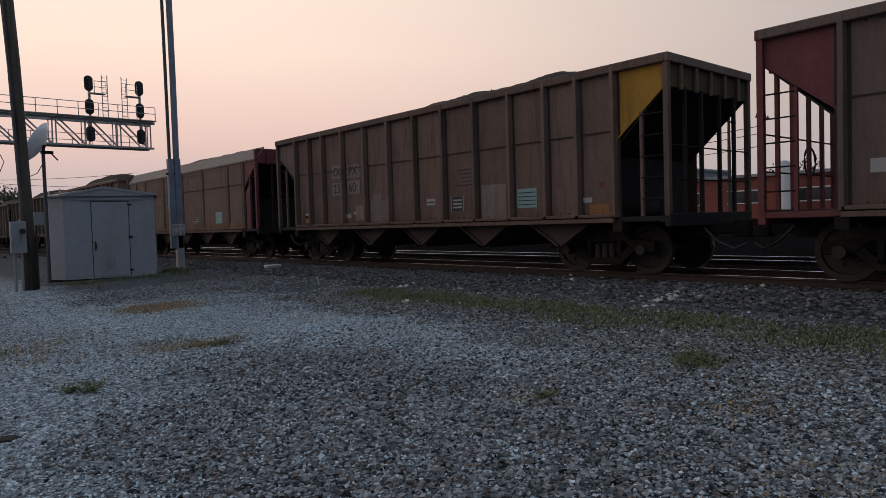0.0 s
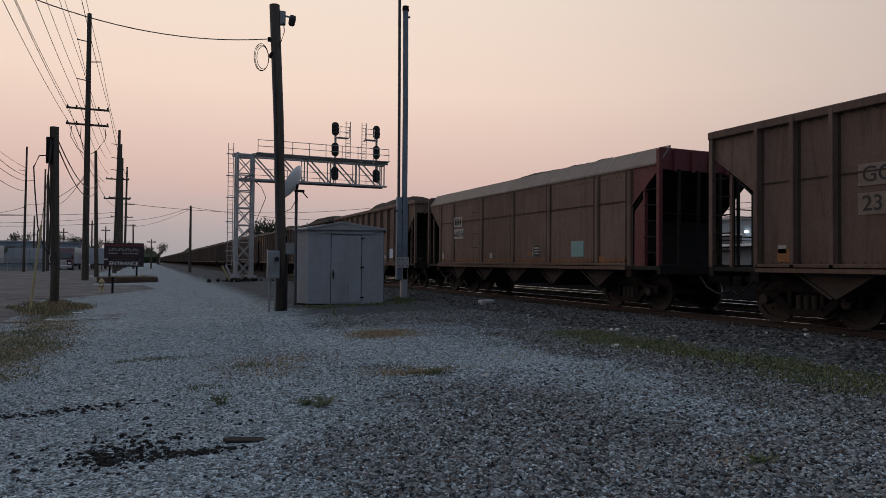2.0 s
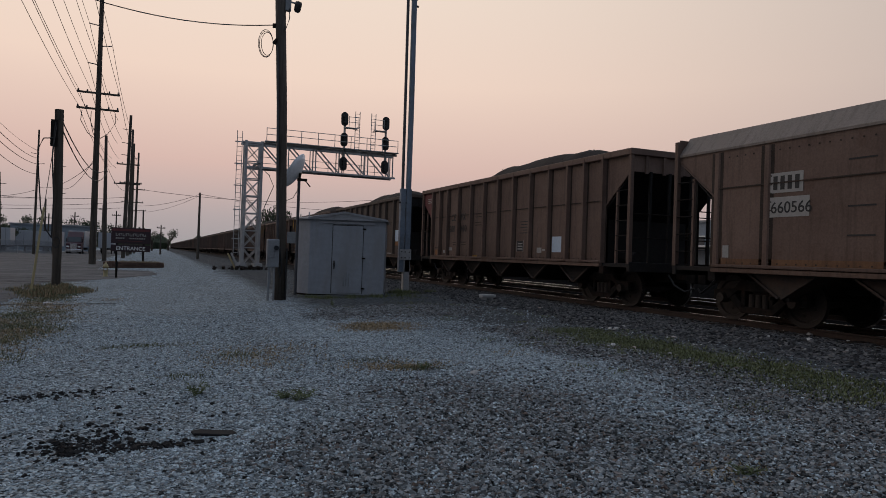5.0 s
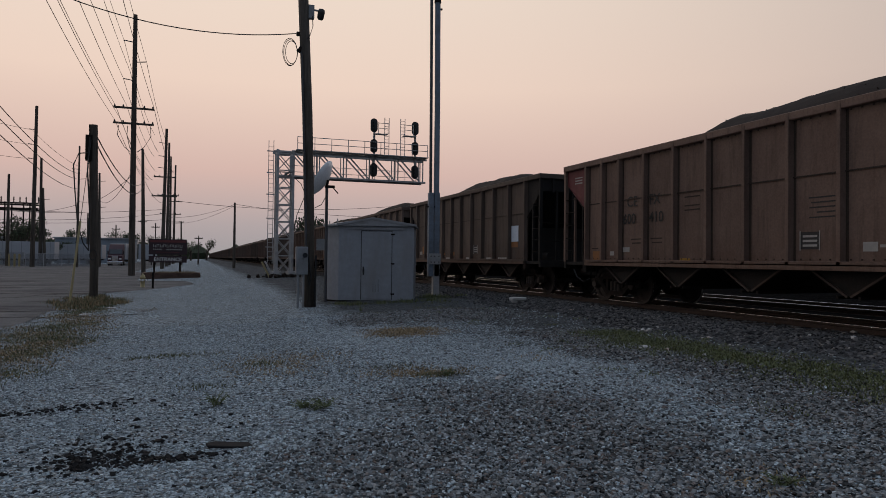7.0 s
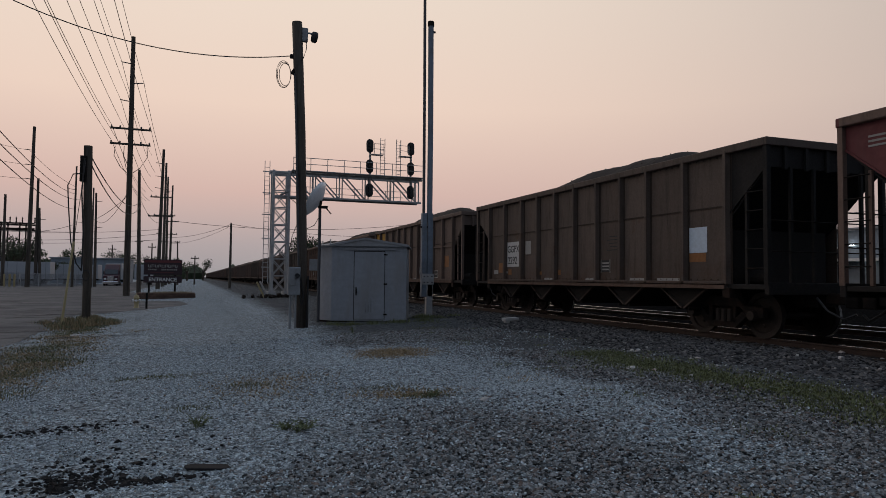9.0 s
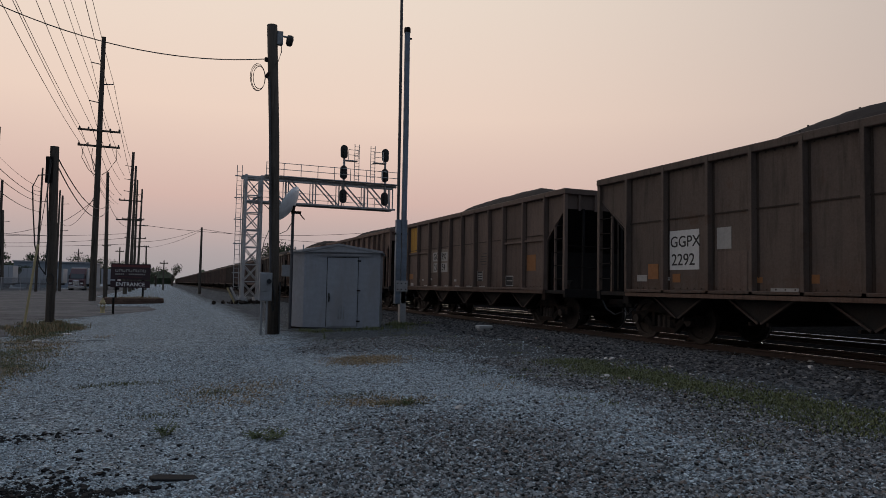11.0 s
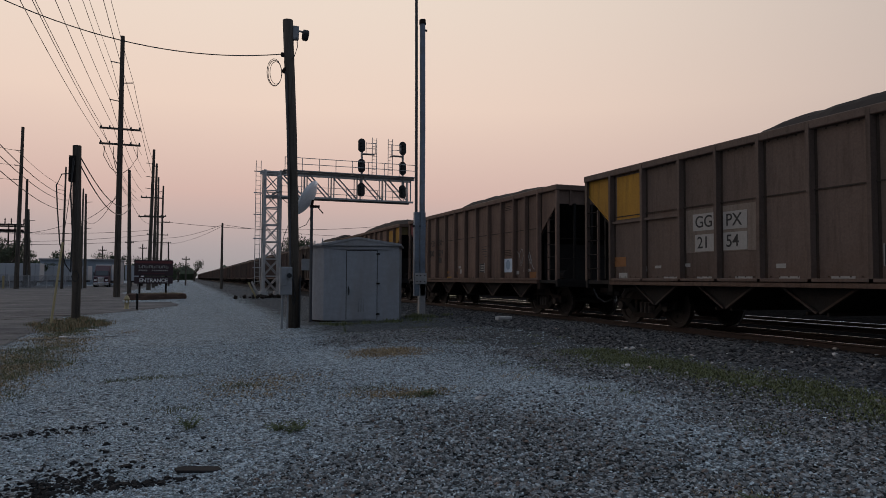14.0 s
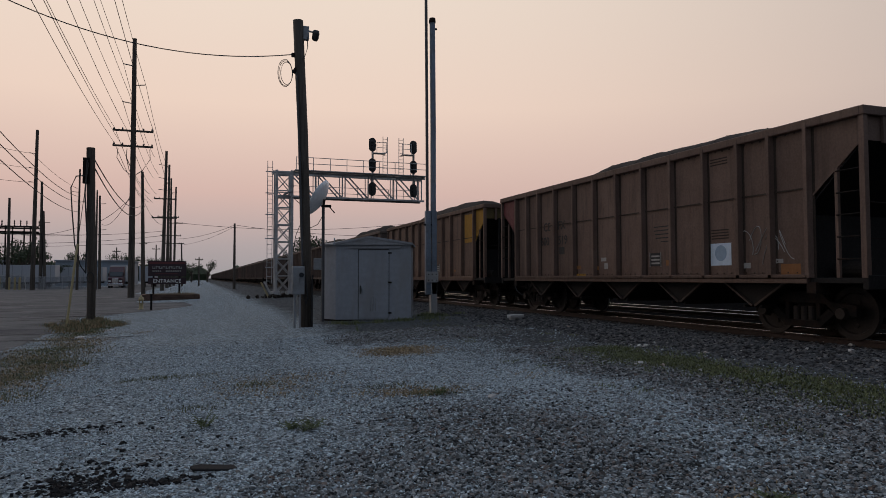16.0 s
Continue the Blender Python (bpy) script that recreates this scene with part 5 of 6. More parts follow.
# ---------------------------------------------------------------- poles and wires
def pole(x, y, top, r=0.16, lean=0.0, arms=(), pins=(), label="weathered wooden utility pole", extra=None):
    z0 = gz(x)
    p = thing("utility_pole", label, "utility pole", pose(x, y, z0), "utility poles along the road")
    h = top - z0
    part("shaft", Geo().tube((0, 0, -0.15), (lean, 0, h), r * 1.15, r * 0.7, 12), WOOD, p, smooth=False)
    for z, w in arms:
        zz = z - z0
        xo = lean * zz / h
        a = part("crossarm", Geo().box(xo - w, -0.20, zz - 0.08, xo + w, -0.06, zz + 0.08), WOOD, p, "", 0.01)
        for k in (-1, -0.55, 0.55, 1):
            part("insulator", Geo().lathe([(0, 0), (0.05, 0), (0.08, 0.05), (0.05, 0.09), (0.07, 0.14), (0, 0.2)], 8, pose(xo + k * (w - 0.1), -0.13, zz + 0.08)), MAST_DARK, a)
    for z, sd in pins:
        zz = z - z0
        xo = lean * zz / h
        part("standoff", Geo().bar((xo, 0, zz), (xo + sd * 0.9, -0.05, zz + 0.1), 0.07), MAST_DARK, p, "standoff insulator")
    return p


big = pole(-4.9, 64, 22.4, 0.24, -0.05, [(14.3, 1.6), (12.97, 1.6)], [(20.0, -1), (18.3, 1), (16.7, -1)], "tall wooden transmission pole with two crossarms")
for w in (-1.2, -0.5, 1.3):
    part("jumper", Geo().path([(w, -0.15, 12.85), (w * 1.05, -0.25, 12.0), (w * 0.6, -0.3, 11.0), (0.2 * w, -0.25, 10.6)], 0.03), WIRE, big)
pole(-4.84, 77, 12.7, 0.19, -0.27, label="bare dark wooden pole behind the entrance sign")
pole(-4.1, 100, 19.0, 0.24, 0.3, [(9.8, 1.6), (12.4, 1.4)], [(17.0, -1), (15.2, -1), (13.6, -1)])
pole(-4.5, 125, 21.0, 0.24, 0.1, [(12.0, 1.7)], [(18.5, -1), (16.5, -1)])
pole(-4.7, 145, 21.4, 0.22, -0.1, [(10.0, 1.9)], [(18.5, 1)])
pole(-4.7, 165, 22.2, 0.24, 0.2, [(14.0, 1.6), (9.4, 2.0)])
pole(-2.6, 148, 8.8, 0.18, -0.2)
pole(0.6, 150, 6.0, 0.15, 0, [(5.4, 0.8)])
pole(5.0, 95, 8.9, 0.17, 0.0, label="short wooden pole beside the track")
pole(-21.5, 110, 22.7, 0.28, 0.2, [], [(19.3, -1), (17.2, -1), (15.2, -1)], "tall wooden pole across the road")
pole(-22.4, 120, 16.6, 0.24, -0.1)
pole(-21.8, 120, 12.0, 0.22, -0.4, [], [(10.2, 1)])
pole(-26.8, 120, 13.9, 0.24, 0)
pole(-15.9, 110, 17.4, 0.16, 0.1, [], [(14.0, -1), (12.6, 1)])
pole(-13.5, 110, 14.4, 0.15, 0)
pole(-13.7, 116, 14.3, 0.2, -0.2, [], [(13.0, 1), (9.0, 1)])
for x, y, top in ((-20, 150, 10), (-11.5, 170, 10.5), (-9, 175, 9.5), (-22, 170, 8), (-18, 180, 9)):
    pole(x, y, top, 0.18, 0, [(top - 1.0, 0.9)] if y > 165 else [])


def cable_post():
    z0 = -0.10
    p = thing("utility_pole", "stubby dark wooden pole with hanging cables at the road edge", "utility pole", pose(-3.42, 29.6, z0), "utility poles along the road")
    part("shaft", Geo().path([(0.02, 0, -0.2), (0.02, 0, 1.5), (-0.05, 0, 4.5), (-0.1, 0, 6.82)], 0.155, 12), WOOD, p)
    part("cable", Geo().path([(-0.2, -0.2, 5.7), (-0.55, -0.25, 5.65), (-0.72, -0.28, 5.2), (-0.66, -0.3, 4.3), (-0.55, -0.28, 3.0), (-0.35, -0.24, 2.2), (-0.15, -0.22, 1.9)], 0.025), WIRE, p, "slack hanging cable")
    part("cable", Geo().path([(-0.18, -0.22, 6.3), (-0.24, -0.24, 5.0), (-0.14, -0.24, 3.4), (-0.16, -0.24, 1.9)], 0.03), WIRE, p)
    part("splice_loop", Geo().path([(0.12 * math.cos(a), -0.22, 1.75 + 0.2 * math.sin(a)) for a in [i * math.pi / 6 for i in range(13)]], 0.02), WIRE, p)
    part("bracket", Geo().box(-0.34, -0.2, 5.4, -0.10, 0.0, 6.4), DARK_STEEL, p)
    g = thing("guy_guard", "faded yellow guy wire guard leaning at the pole", "guy wire", pose(-3.85, 27.9, -0.1))
    part("guard", Geo().tube((-0.12, 0, -0.1), (0.10, 0.6, 3.0), 0.045, 0.04, 8), CREAM, g)
    part("guy_wire", Geo().tube((0.09, 0.6, 2.9), (0.30, 1.45, 6.2), 0.012, 0.012, 5), WIRE, g)


cable_post()


def wire(a, b, sag, r=0.018, n=18):
    a, b = Vector(a), Vector(b)
    pts = []
    for i in range(n + 1):
        t = i / n
        p = a.lerp(b, t)
        p.z -= sag * 4 * t * (1 - t)
        pts.append(p)
    return solid("overhead_wire", Geo().path(pts, r, 5), WIRE, "thin black overhead wire strung between poles", "wire", "overhead wires")


wire((3.12, 21.0, 8.47), (-13.5, 22.0, 16.0), 2.65, 0.016, 40)
for x, z in ((-6.4, 13.2), (-6.4, 14.5), (-5.9, 13.2), (-5.5, 14.5), (-5.8, 16.8), (-5.3, 17.5), (-5.8, 20.1), (-4.0, 18.4), (-3.35, 14.5)):
    wire((x, 64, z), (x - 0.2, -12, z + 5.2), 1.65, 0.017, 36)
    wire((x, 64, z), (x + 0.5, 100, z * 0.9), 0.9, 0.02)
for z, z1 in ((13.4, 10.3), (12.6, 9.6), (11.2, 8.9)):
    wire((-15.9, 110, z), (-8.4, 22, z1), 1.3, 0.03, 24)
wire((-3.5, 29.6, 6.5), (-4.84, 77, 9.6), 1.3, 0.025)
wire((-3.45, 29.6, 6.1), (-4.84, 77, 9.1), 1.5, 0.025)
wire((-4.95, 64, 10.0), (-4.84, 77, 9.8), 0.4, 0.02)
wire((-4.84, 77, 9.4), (-4.1, 100, 8.9), 0.6, 0.02)
wire((-4.95, 64, 8.6), (-15.8, 110, 9.4), 0.9, 0.025)
wire((-4.95, 64, 9.0), (-13.7, 116, 10.0), 1.2, 0.025)
wire((-15.8, 110, 9.0), (-26.8, 120, 8.6), 0.7, 0.03)
wire((-13.7, 116, 8.4), (-36, 118, 9.4), 0.8, 0.03)
wire((-4.1, 100, 8.0), (-30, 105, 8.2), 0.7, 0.025)
wire((-4.1, 100, 7.4), (-36, 108, 7.0), 0.9, 0.025)
wire((-4.1, 100, 6.6), (-36, 104, 6.2), 0.6, 0.025)
wire((5.0, 95, 8.7), (-4.5, 125, 8.3), 0.6, 0.025)
wire((5.0, 95, 8.5), (-4.7, 145, 8.2), 0.8, 0.02)
wire((5.0, 95, 8.7), (28, 92, 7.5), 0.5, 0.025)
wire((-4.7, 165, 14.2), (50, 160, 15.0), 1.6, 0.045, 24)
wire((-21.8, 110, 19.3), (-30, 60, 18), 1.2, 0.025)
wire((-21.8, 110, 17.2), (-30, 60, 16), 1.2, 0.025)
wire((-21.8, 110, 15.2), (-30, 60, 14), 1.2, 0.025)
wire((-21.8, 110, 19.3), (-15.8, 110, 14.4), 0.5, 0.025)


# ---------------------------------------------------------------- across the road: fence, bollards, substation, trucks, trees
def fence(y, x0, x1, h):
    f = thing("chain_fence", "grey chain-link fence with slats along the road", "fence", pose(0, y, -0.1))
    n = int((x1 - x0) / 2.4)
    for i in range(n + 1):
        x = x0 + (x1 - x0) * i / n
        part("fence_post", Geo().tube((x, 0, -0.1), (x, 0, h), 0.05, 0.05, 6), STEEL, f)
    for i in range(n):
        a, b = x0 + (x1 - x0) * i / n, x0 + (x1 - x0) * (i + 1) / n
        g = Geo()
        k = 20
        for j in range(k):
            xa = a + (b - a) * j / k
            g.box(xa + 0.02, -0.01, 0.08, xa + (b - a) / k - 0.03, 0.01, h - 0.1)
        part("slat_panel", g, BOXGREY, f)
    part("top_rail", Geo().tube((x0, 0, h - 0.04), (x1, 0, h - 0.04), 0.03, 0.03, 6), STEEL, f)


fence(118, -24, -14.2, 2.0)
fence(122, -60, -25, 2.2)
for i, x in enumerate((-26.2, -25.2, -24.3, -27.2, -23.7)):
    solid("bollard", Geo().lathe([(0, -0.1), (0.14, -0.1), (0.14, 1.75), (0.1, 1.86), (0, 1.9)], 12), CREAM, "faded yellow steel bollard by the road", "bollard", "row of bollards", at=pose(x, 113 + (i % 2), -0.1))


def substation():
    s = thing("substation_frame", "dark steel substation framework with insulators", "substation", pose(-35, 145, -0.1))
    for x in (-4, -1, 2, 5):
        for y in (0, 5):
            part("leg", Geo().bar((x, y, 0), (x, y, 11.5), 0.22), DARK_STEEL, s)
    for y in (0, 5):
        for z in (10.3, 11.3):
            part("beam", Geo().bar((-6, y, z), (7.4, y, z), 0.28), DARK_STEEL, s)
    for i in range(14):
        part("insulator", Geo().lathe([(0.05, 0), (0.14, 0.2), (0.06, 0.3), (0.14, 0.5), (0.06, 0.6), (0.14, 0.8), (0.03, 1.1), (0, 1.1)], 8, pose(-5.6 + i, 0, 11.4)), DARK_STEEL, s)
    for i in range(4):
        part("transformer", Geo().box(-4 + 3 * i, 1.5, 0, -2.2 + 3 * i, 3.5, 3.0), BOXGREY, s, "", 0.08)


substation()


def semi_truck():
    t = thing("semi_truck", "maroon semi truck with white trailer standing on the road", "truck", pose(-13.0, 130, -0.1))
    cab = part("cab", Geo().prism([(0, 0.7), (0, 1.75), (1.2, 1.95), (1.7, 2.85), (3.0, 3.75), (3.9, 3.8), (3.9, 0.7)], -1.15, 1.15, "x"), TRUCKRED, t, "maroon sleeper cab", 0.06)
    part("windscreen", Geo().prism([(1.22, 2.0), (1.70, 2.82), (1.66, 2.86), (1.16, 2.02)], -1.0, 1.0, "x"), GLASS, cab)
    part("grille", Geo().box(-0.5, -0.05, 0.85, 0.5, 0.0, 1.7), CHROME, cab, "chrome grille", 0.02)
    for x in (-0.85, 0.85):
        part("headlight", Geo().box(x - 0.2, -0.06, 1.1, x + 0.2, 0.02, 1.35), WHITE, cab)
        part("mirror", Geo().box(x * 1.45 - 0.08, 1.3, 2.0, x * 1.45 + 0.08, 1.45, 2.6), BLACK, cab)
    part("bumper", Geo().box(-1.2, -0.2, 0.35, 1.2, 0.1, 0.8), CHROME, t, "", 0.04)
    part("trailer", Geo().box(-1.28, 4.4, 1.15, 1.28, 20.0, 4.0), TRAILER, t, "white box trailer", 0.03)
    part("chassis", Geo().box(-0.5, 0.3, 0.6, 0.5, 19.5, 1.0), DARK_STEEL, t)
    for y in (0.9, 3.6, 4.9, 17.5, 18.8):
        for x in (-1.0, 1.0):
            w = part("wheel", Geo().tube((x - 0.16, y, 0.5), (x + 0.16, y, 0.5), 0.5, 0.5, 16), BLACK, t)
            part("rim", Geo().tube((x - 0.17, y, 0.5), (x + 0.17, y, 0.5), 0.26, 0.26, 12), CHROME, w)


semi_truck()


def box_trailer(x, y, yaw, label):
    t = thing("box_trailer", label, "trailer", pose(x, y, -0.1, 0, 0, yaw))
    part("body", Geo().box(-1.28, 0, 1.1, 1.28, 13, 3.9), TRAILER, t, "", 0.03)
    part("frame", Geo().box(-0.6, 0.2, 0.8, 0.6, 12.8, 1.1), DARK_STEEL, t)
    for k in (10.4, 11.7):
        for sx in (-1.0, 1.0):
            part("wheel", Geo().tube((sx - 0.2, k, 0.5), (sx + 0.2, k, 0.5), 0.5, 0.5, 14), BLACK, t)
    part("landing_leg", Geo().box(-0.9, 2, 0, -0.75, 2.15, 1.1).box(0.75, 2, 0, 0.9, 2.15, 1.1), DARK_STEEL, t)
    for k in range(9):
        part("side_rib", Geo().box(-1.31, 0.6 + 1.4 * k, 1.1, -1.28, 0.68 + 1.4 * k, 3.88), BOXGREY, t)


box_trailer(-8.6, 138, 0, "white box trailer parked beside the truck")
box_trailer(-17.0, 150, 80, "pale box trailer parked behind the fence")
box_trailer(-21.5, 128, 84, "pale box trailer parked behind the fence")


def low_building(x0, y0, x1, y1, h, mat, label, windows=0):
    b = thing("building", label, "building", pose(x0, y0, 0))
    w, d = x1 - x0, y1 - y0
    part("wall", Geo().box(0, 0, -0.3, w, d, h), mat, b)
    part("roof", Geo().box(-0.3, -0.3, h, w + 0.3, d + 0.3, h + 0.3), SHED_ROOF, b)
    for i in range(windows):
        a = d * (i + 0.3) / windows
        win = part("window", Geo().box(-0.06, a, h * 0.52, 0.0, a + d / windows * 0.5, h * 0.74), GLASS, b)
        part("frame", Geo().box(-0.09, a - 0.1, h * 0.5, -0.02, a + d / windows * 0.5 + 0.1, h * 0.52).box(-0.09, a - 0.1, h * 0.74, -0.02, a + d / windows * 0.5 + 0.1, h * 0.76), WHITE, win)
    return b


wh = low_building(70, 46, 95, 120, 7.6, WALLBLUE, "blue-grey two-storey warehouse beyond the tracks", 9)
part("canopy", Geo().box(-2.0, 0, 4.1, 0, 74, 4.4), WHITE, wh, "pale loading canopy")
for y, z in ((10.0, 6.0), (8.0, 3.5), (18, 6.0), (2.5, 5.8), (30, 6.0)):
    part("wall_lamp", Geo().box(-0.35, y - 0.18, z - 0.12, -0.05, y + 0.18, z + 0.12), LAMP, wh, "lit white wall lamp", 0.03)
low_building(70, 22, 90, 42, 5.4, WALLRED, "low red-brown building beyond the tracks", 3)
low_building(-30, 175, -14, 190, 5.5, WALLBLUE, "grey shed building behind the fence", 0)
low_building(-60, 160, -36, 175, 5.0, BOXGREY, "grey low building behind the substation", 0)
tank = thing("silo", "pale steel silo beyond the tracks", "silo", pose(68, 27.5, 0))
part("shell", Geo().tube((0, 0, -0.2), (0, 0, 6.2), 0.7, 0.7, 18), WHITE, tank)
part("cap", Geo().lathe([(0.74, 6.2), (0.4, 6.6), (0, 6.7)], 18), STEEL, tank)
for x, y, top in ((55, 24, 10), (62, 30, 11), (58, 60, 11)):
    pole(x, y, top, 0.17, 0, [(top - 0.8, 1.1)])
for z in (8.6, 8.0, 7.0):
    wire((55, 24, z), (62, 62, z + 0.4), 0.5, 0.03)


def tree(x, y, h, seed, label="dark leafy tree on the skyline"):
    rnd = random.Random(seed)
    t = thing("tree", label, "tree", pose(x, y, -0.1))
    g = Geo().path([(0, 0, -0.2), (0.1, 0, h * 0.25), (0, 0.1, h * 0.5)], 0.04 * h, 8)
    lobes = []
    for k in range(8):
        a = rnd.random() * 6.3
        tip = Vector((math.cos(a) * h * rnd.uniform(0.15, 0.38), math.sin(a) * h * rnd.uniform(0.15, 0.38), h * rnd.uniform(0.5, 0.9)))
        g.path([(0, 0, h * rnd.uniform(0.25, 0.45)), tip * 0.6 + Vector((0, 0, h * 0.1)), tip], 0.012 * h, 5)
        lobes.append((tip, h * rnd.uniform(0.12, 0.2)))
    part("trunk", g, BARK, t)
    c = Geo()
    for k in range(900):
        o, r = rnd.choice(lobes)
        d = Vector((rnd.gauss(0, 1), rnd.gauss(0, 1), rnd.gauss(0, 0.8)))
        p = o + d.normalized() * r * rnd.random() ** 0.4
        s = h * rnd.uniform(0.012, 0.03)
        m = Matrix.Translation(p) @ Euler((rnd.random() * 6, rnd.random() * 6, rnd.random() * 6)).to_matrix().to_4x4()
        c.add([(-s, 0, 0), (0, -s * 0.6, s * 0.2), (s, 0, 0), (0, s * 0.6, s * 0.2)], [(0, 1, 2, 3)], m)
    part("crown", c, LEAF, t)


TREES = ((-29, 140, 9, 19), (-21, 160, 4.5, 20), (-25, 142, 4.5, 21), (-33, 146, 9, 22), (-17, 175, 4.5, 23), (-28.5, 148, 7.5, 1), (-24, 155, 4.5, 2), (-31, 150, 8, 3), (-19, 178, 5, 4), (-12, 230, 8, 5), (-6, 260, 9, 6), (-2, 280, 8, 7), (4, 300, 9, 8), (-22, 240, 10, 9), (-34, 230, 10, 10), (-46, 210, 10, 11), (-56, 190, 10, 13), (22, 150, 11, 12), (26, 170, 12, 14), (30, 200, 12, 15), (78, 31, 7.5, 16), (-40, 180, 7, 17), (-16, 210, 8, 18))
for tr in TREES:
    tree(*tr)


def far_woods():
    """A low band of distant trees round the horizon."""
    rnd, g = random.Random(8), Geo()
    for k in range(1500):
        a = rnd.uniform(-1.9, 1.3)
        d = rnd.uniform(420, 600)
        if abs(math.sin(a) * d - 14) < 16:
            continue
        x, y = math.sin(a) * d, math.cos(a) * d
        r = rnd.uniform(4, 9)
        for j in range(2):
            g.lathe([(0, -1), (r * 0.7, 0), (r * rnd.uniform(0.8, 1), r * 0.5), (r * 0.6, r * rnd.uniform(0.8, 1.1)), (0, r * rnd.uniform(1.0, 1.5))], 7, pose(x + rnd.uniform(-4, 4), y, 0, 0, 0, rnd.random() * 90))
    solid("far_woods", g, LEAF, "hazy dark line of distant trees on the horizon", "trees", kind="stuff")


far_woods()
def backing_bank():
    """A low bank added beyond the second track, to darken the view under the cars."""
    ys = [-60 + 1.5 * i for i in range(170)]
    xs = [21.5, 23, 24.5, 26, 28, 30, 33, 36]
    rise = [0.28, 0.55, 0.85, 1.1, 1.2, 1.15, 0.7, 0.28]
    v = [(x + 0.6 * noise.noise((x, y * 0.3, 3)), y, r + (0.12 * noise.noise((x * 0.7, y * 0.6, 8)) if 22 < x < 35 else 0)) for y in ys for x, r in zip(xs, rise)]
    m = len(xs)
    f = [(j * m + i, j * m + i + 1, (j + 1) * m + i + 1, (j + 1) * m + i) for j in range(len(ys) - 1) for i in range(m - 1)]
    solid("dark_backing_bank", Geo().add(v, f), SHADE_BED, "low dark bank added beyond the second track to back the gap under the cars", "bank", kind="structure")


backing_bank()
# ---------------------------------------------------------------- loose stone, litter, grass
CUBE = np.array([(x, y, z) for z in (-1, 1) for y in (-1, 1) for x in (-1, 1)], float)
CUBE_F = np.array([(0, 2, 3, 1), (4, 5, 7, 6), (0, 1, 5, 4), (2, 6, 7, 3), (0, 4, 6, 2), (1, 3, 7, 5)])


def scatter_stones(name, pts, sizes, material, label, seed):
    """Angular stones as one mesh: skewed blocks of random shape and turn."""
    rng = np.random.default_rng(seed)
    n = len(pts)
    v = np.repeat(CUBE[None], n, 0) * (1 + rng.uniform(-0.45, 0.25, (n, 8, 3)))
    v *= rng.uniform(0.55, 1.0, (n, 1, 3)) * np.asarray(sizes)[:, None, None]
    q = rng.normal(size=(n, 4))
    q /= np.linalg.norm(q, axis=1, keepdims=True)
    w, x, y, z = q.T
    r = np.stack([1 - 2 * (y * y + z * z), 2 * (x * y - z * w), 2 * (x * z + y * w), 2 * (x * y + z * w), 1 - 2 * (x * x + z * z), 2 * (y * z - x * w),
                  2 * (x * z - y * w), 2 * (y * z + x * w), 1 - 2 * (x * x + y * y)], 1).reshape(n, 3, 3)
    v = np.einsum("nij,nkj->nki", r, v)
    v[:, :, 2] *= 0.7
    v += np.asarray(pts)[:, None, :]
    f = (CUBE_F[None] + 8 * np.arange(n)[:, None, None]).reshape(-1, 4)
    me = bpy.data.meshes.new(name)
    me.from_pydata(v.reshape(-1, 3), [], f)
    me.materials.append(material)
    return tagged(new(name, me), label, "gravel", kind="stuff")


def field(n, x0, x1, y0, y1, seed, keep=None, up=0.0, height=None):
    rng = random.Random(seed)
    out = []
    while len(out) < n:
        x, y = rng.uniform(x0, x1), rng.uniform(y0, y1)
        if keep and rng.random() > keep(x, y):
            continue
        out.append((x, y, (height or yard)(x, y) + up))
    return out


def swath(x, y):
    """The pale worn swath round the coarse stretch, 0 to 1."""
    d = abs(x - float(np.interp(y, (8, 13), (5.0, 3.6)))) / float(np.interp(y, (5, 12), (0.75, 1.7)))
    return max(0.0, min(1.0, (1.2 - d - 0.8 * noise.noise((x * 1.3, y * 1.3, 6))) / 0.7)) if 4.2 < y < 14 else 0.0


def shoulder(x, y):
    """Coarse dark stone between the swath and the grass, and across the front of the shed, 0 to 1."""
    a = (x - 5.75) / 0.5 + 0.9 * noise.noise((x * 0.9, y * 0.9, 15)) if y < 12.5 else -1
    b = min((x - 3.4) / 0.8, (y - 14.6) / 0.8, (18.6 - y) / 0.8) + 0.7 * noise.noise((x * 0.7, y * 0.7, 17))
    return max(0.0, min(1.0, max(a, b)))


def near(x, y):
    """More loose stone close by, and in the coarse stretch towards the track."""
    c = 0.16 + 0.84 * min(1, max(0, (x - 0.8) / 3.4))
    p = 0.5 + 0.9 * noise.noise((x * 0.5, y * 0.5, 2))
    c *= (1 - 0.6 * swath(x, y)) * (1 - 0.75 * shoulder(x, y))
    return max(0.05, min(1.0, c * (0.4 + p) * min(1.0, 9.0 / max(y, 3.0)) * (1 - 0.85 * min(1, max(0, (x - 6.0) / 1.3)))))


rs = np.random.default_rng(11)
pts = field(48000, -4.5, 9.2, 0.6, 18, 31, near, 0.004)
scatter_stones("loose_gravel", pts, 0.006 + 0.013 * rs.random(len(pts)) ** 1.8, LOOSE, "loose pale grey crushed stones on the yard", 1)


def lane(x, y):
    """Finer stone in the driven lane and the swath, in drifts."""
    p = 0.55 + 1.1 * noise.noise((x * 0.8, y * 0.8, 12))
    return max(0.08, min(1.0, p * min(1.0, 8.0 / max(y, 3.0)) * (1.0 if x < 3.2 else 0.25 + 0.75 * swath(x, y))))


pts = field(82000, -4.2, 6.5, 2.6, 17, 37, lane, 0.003)
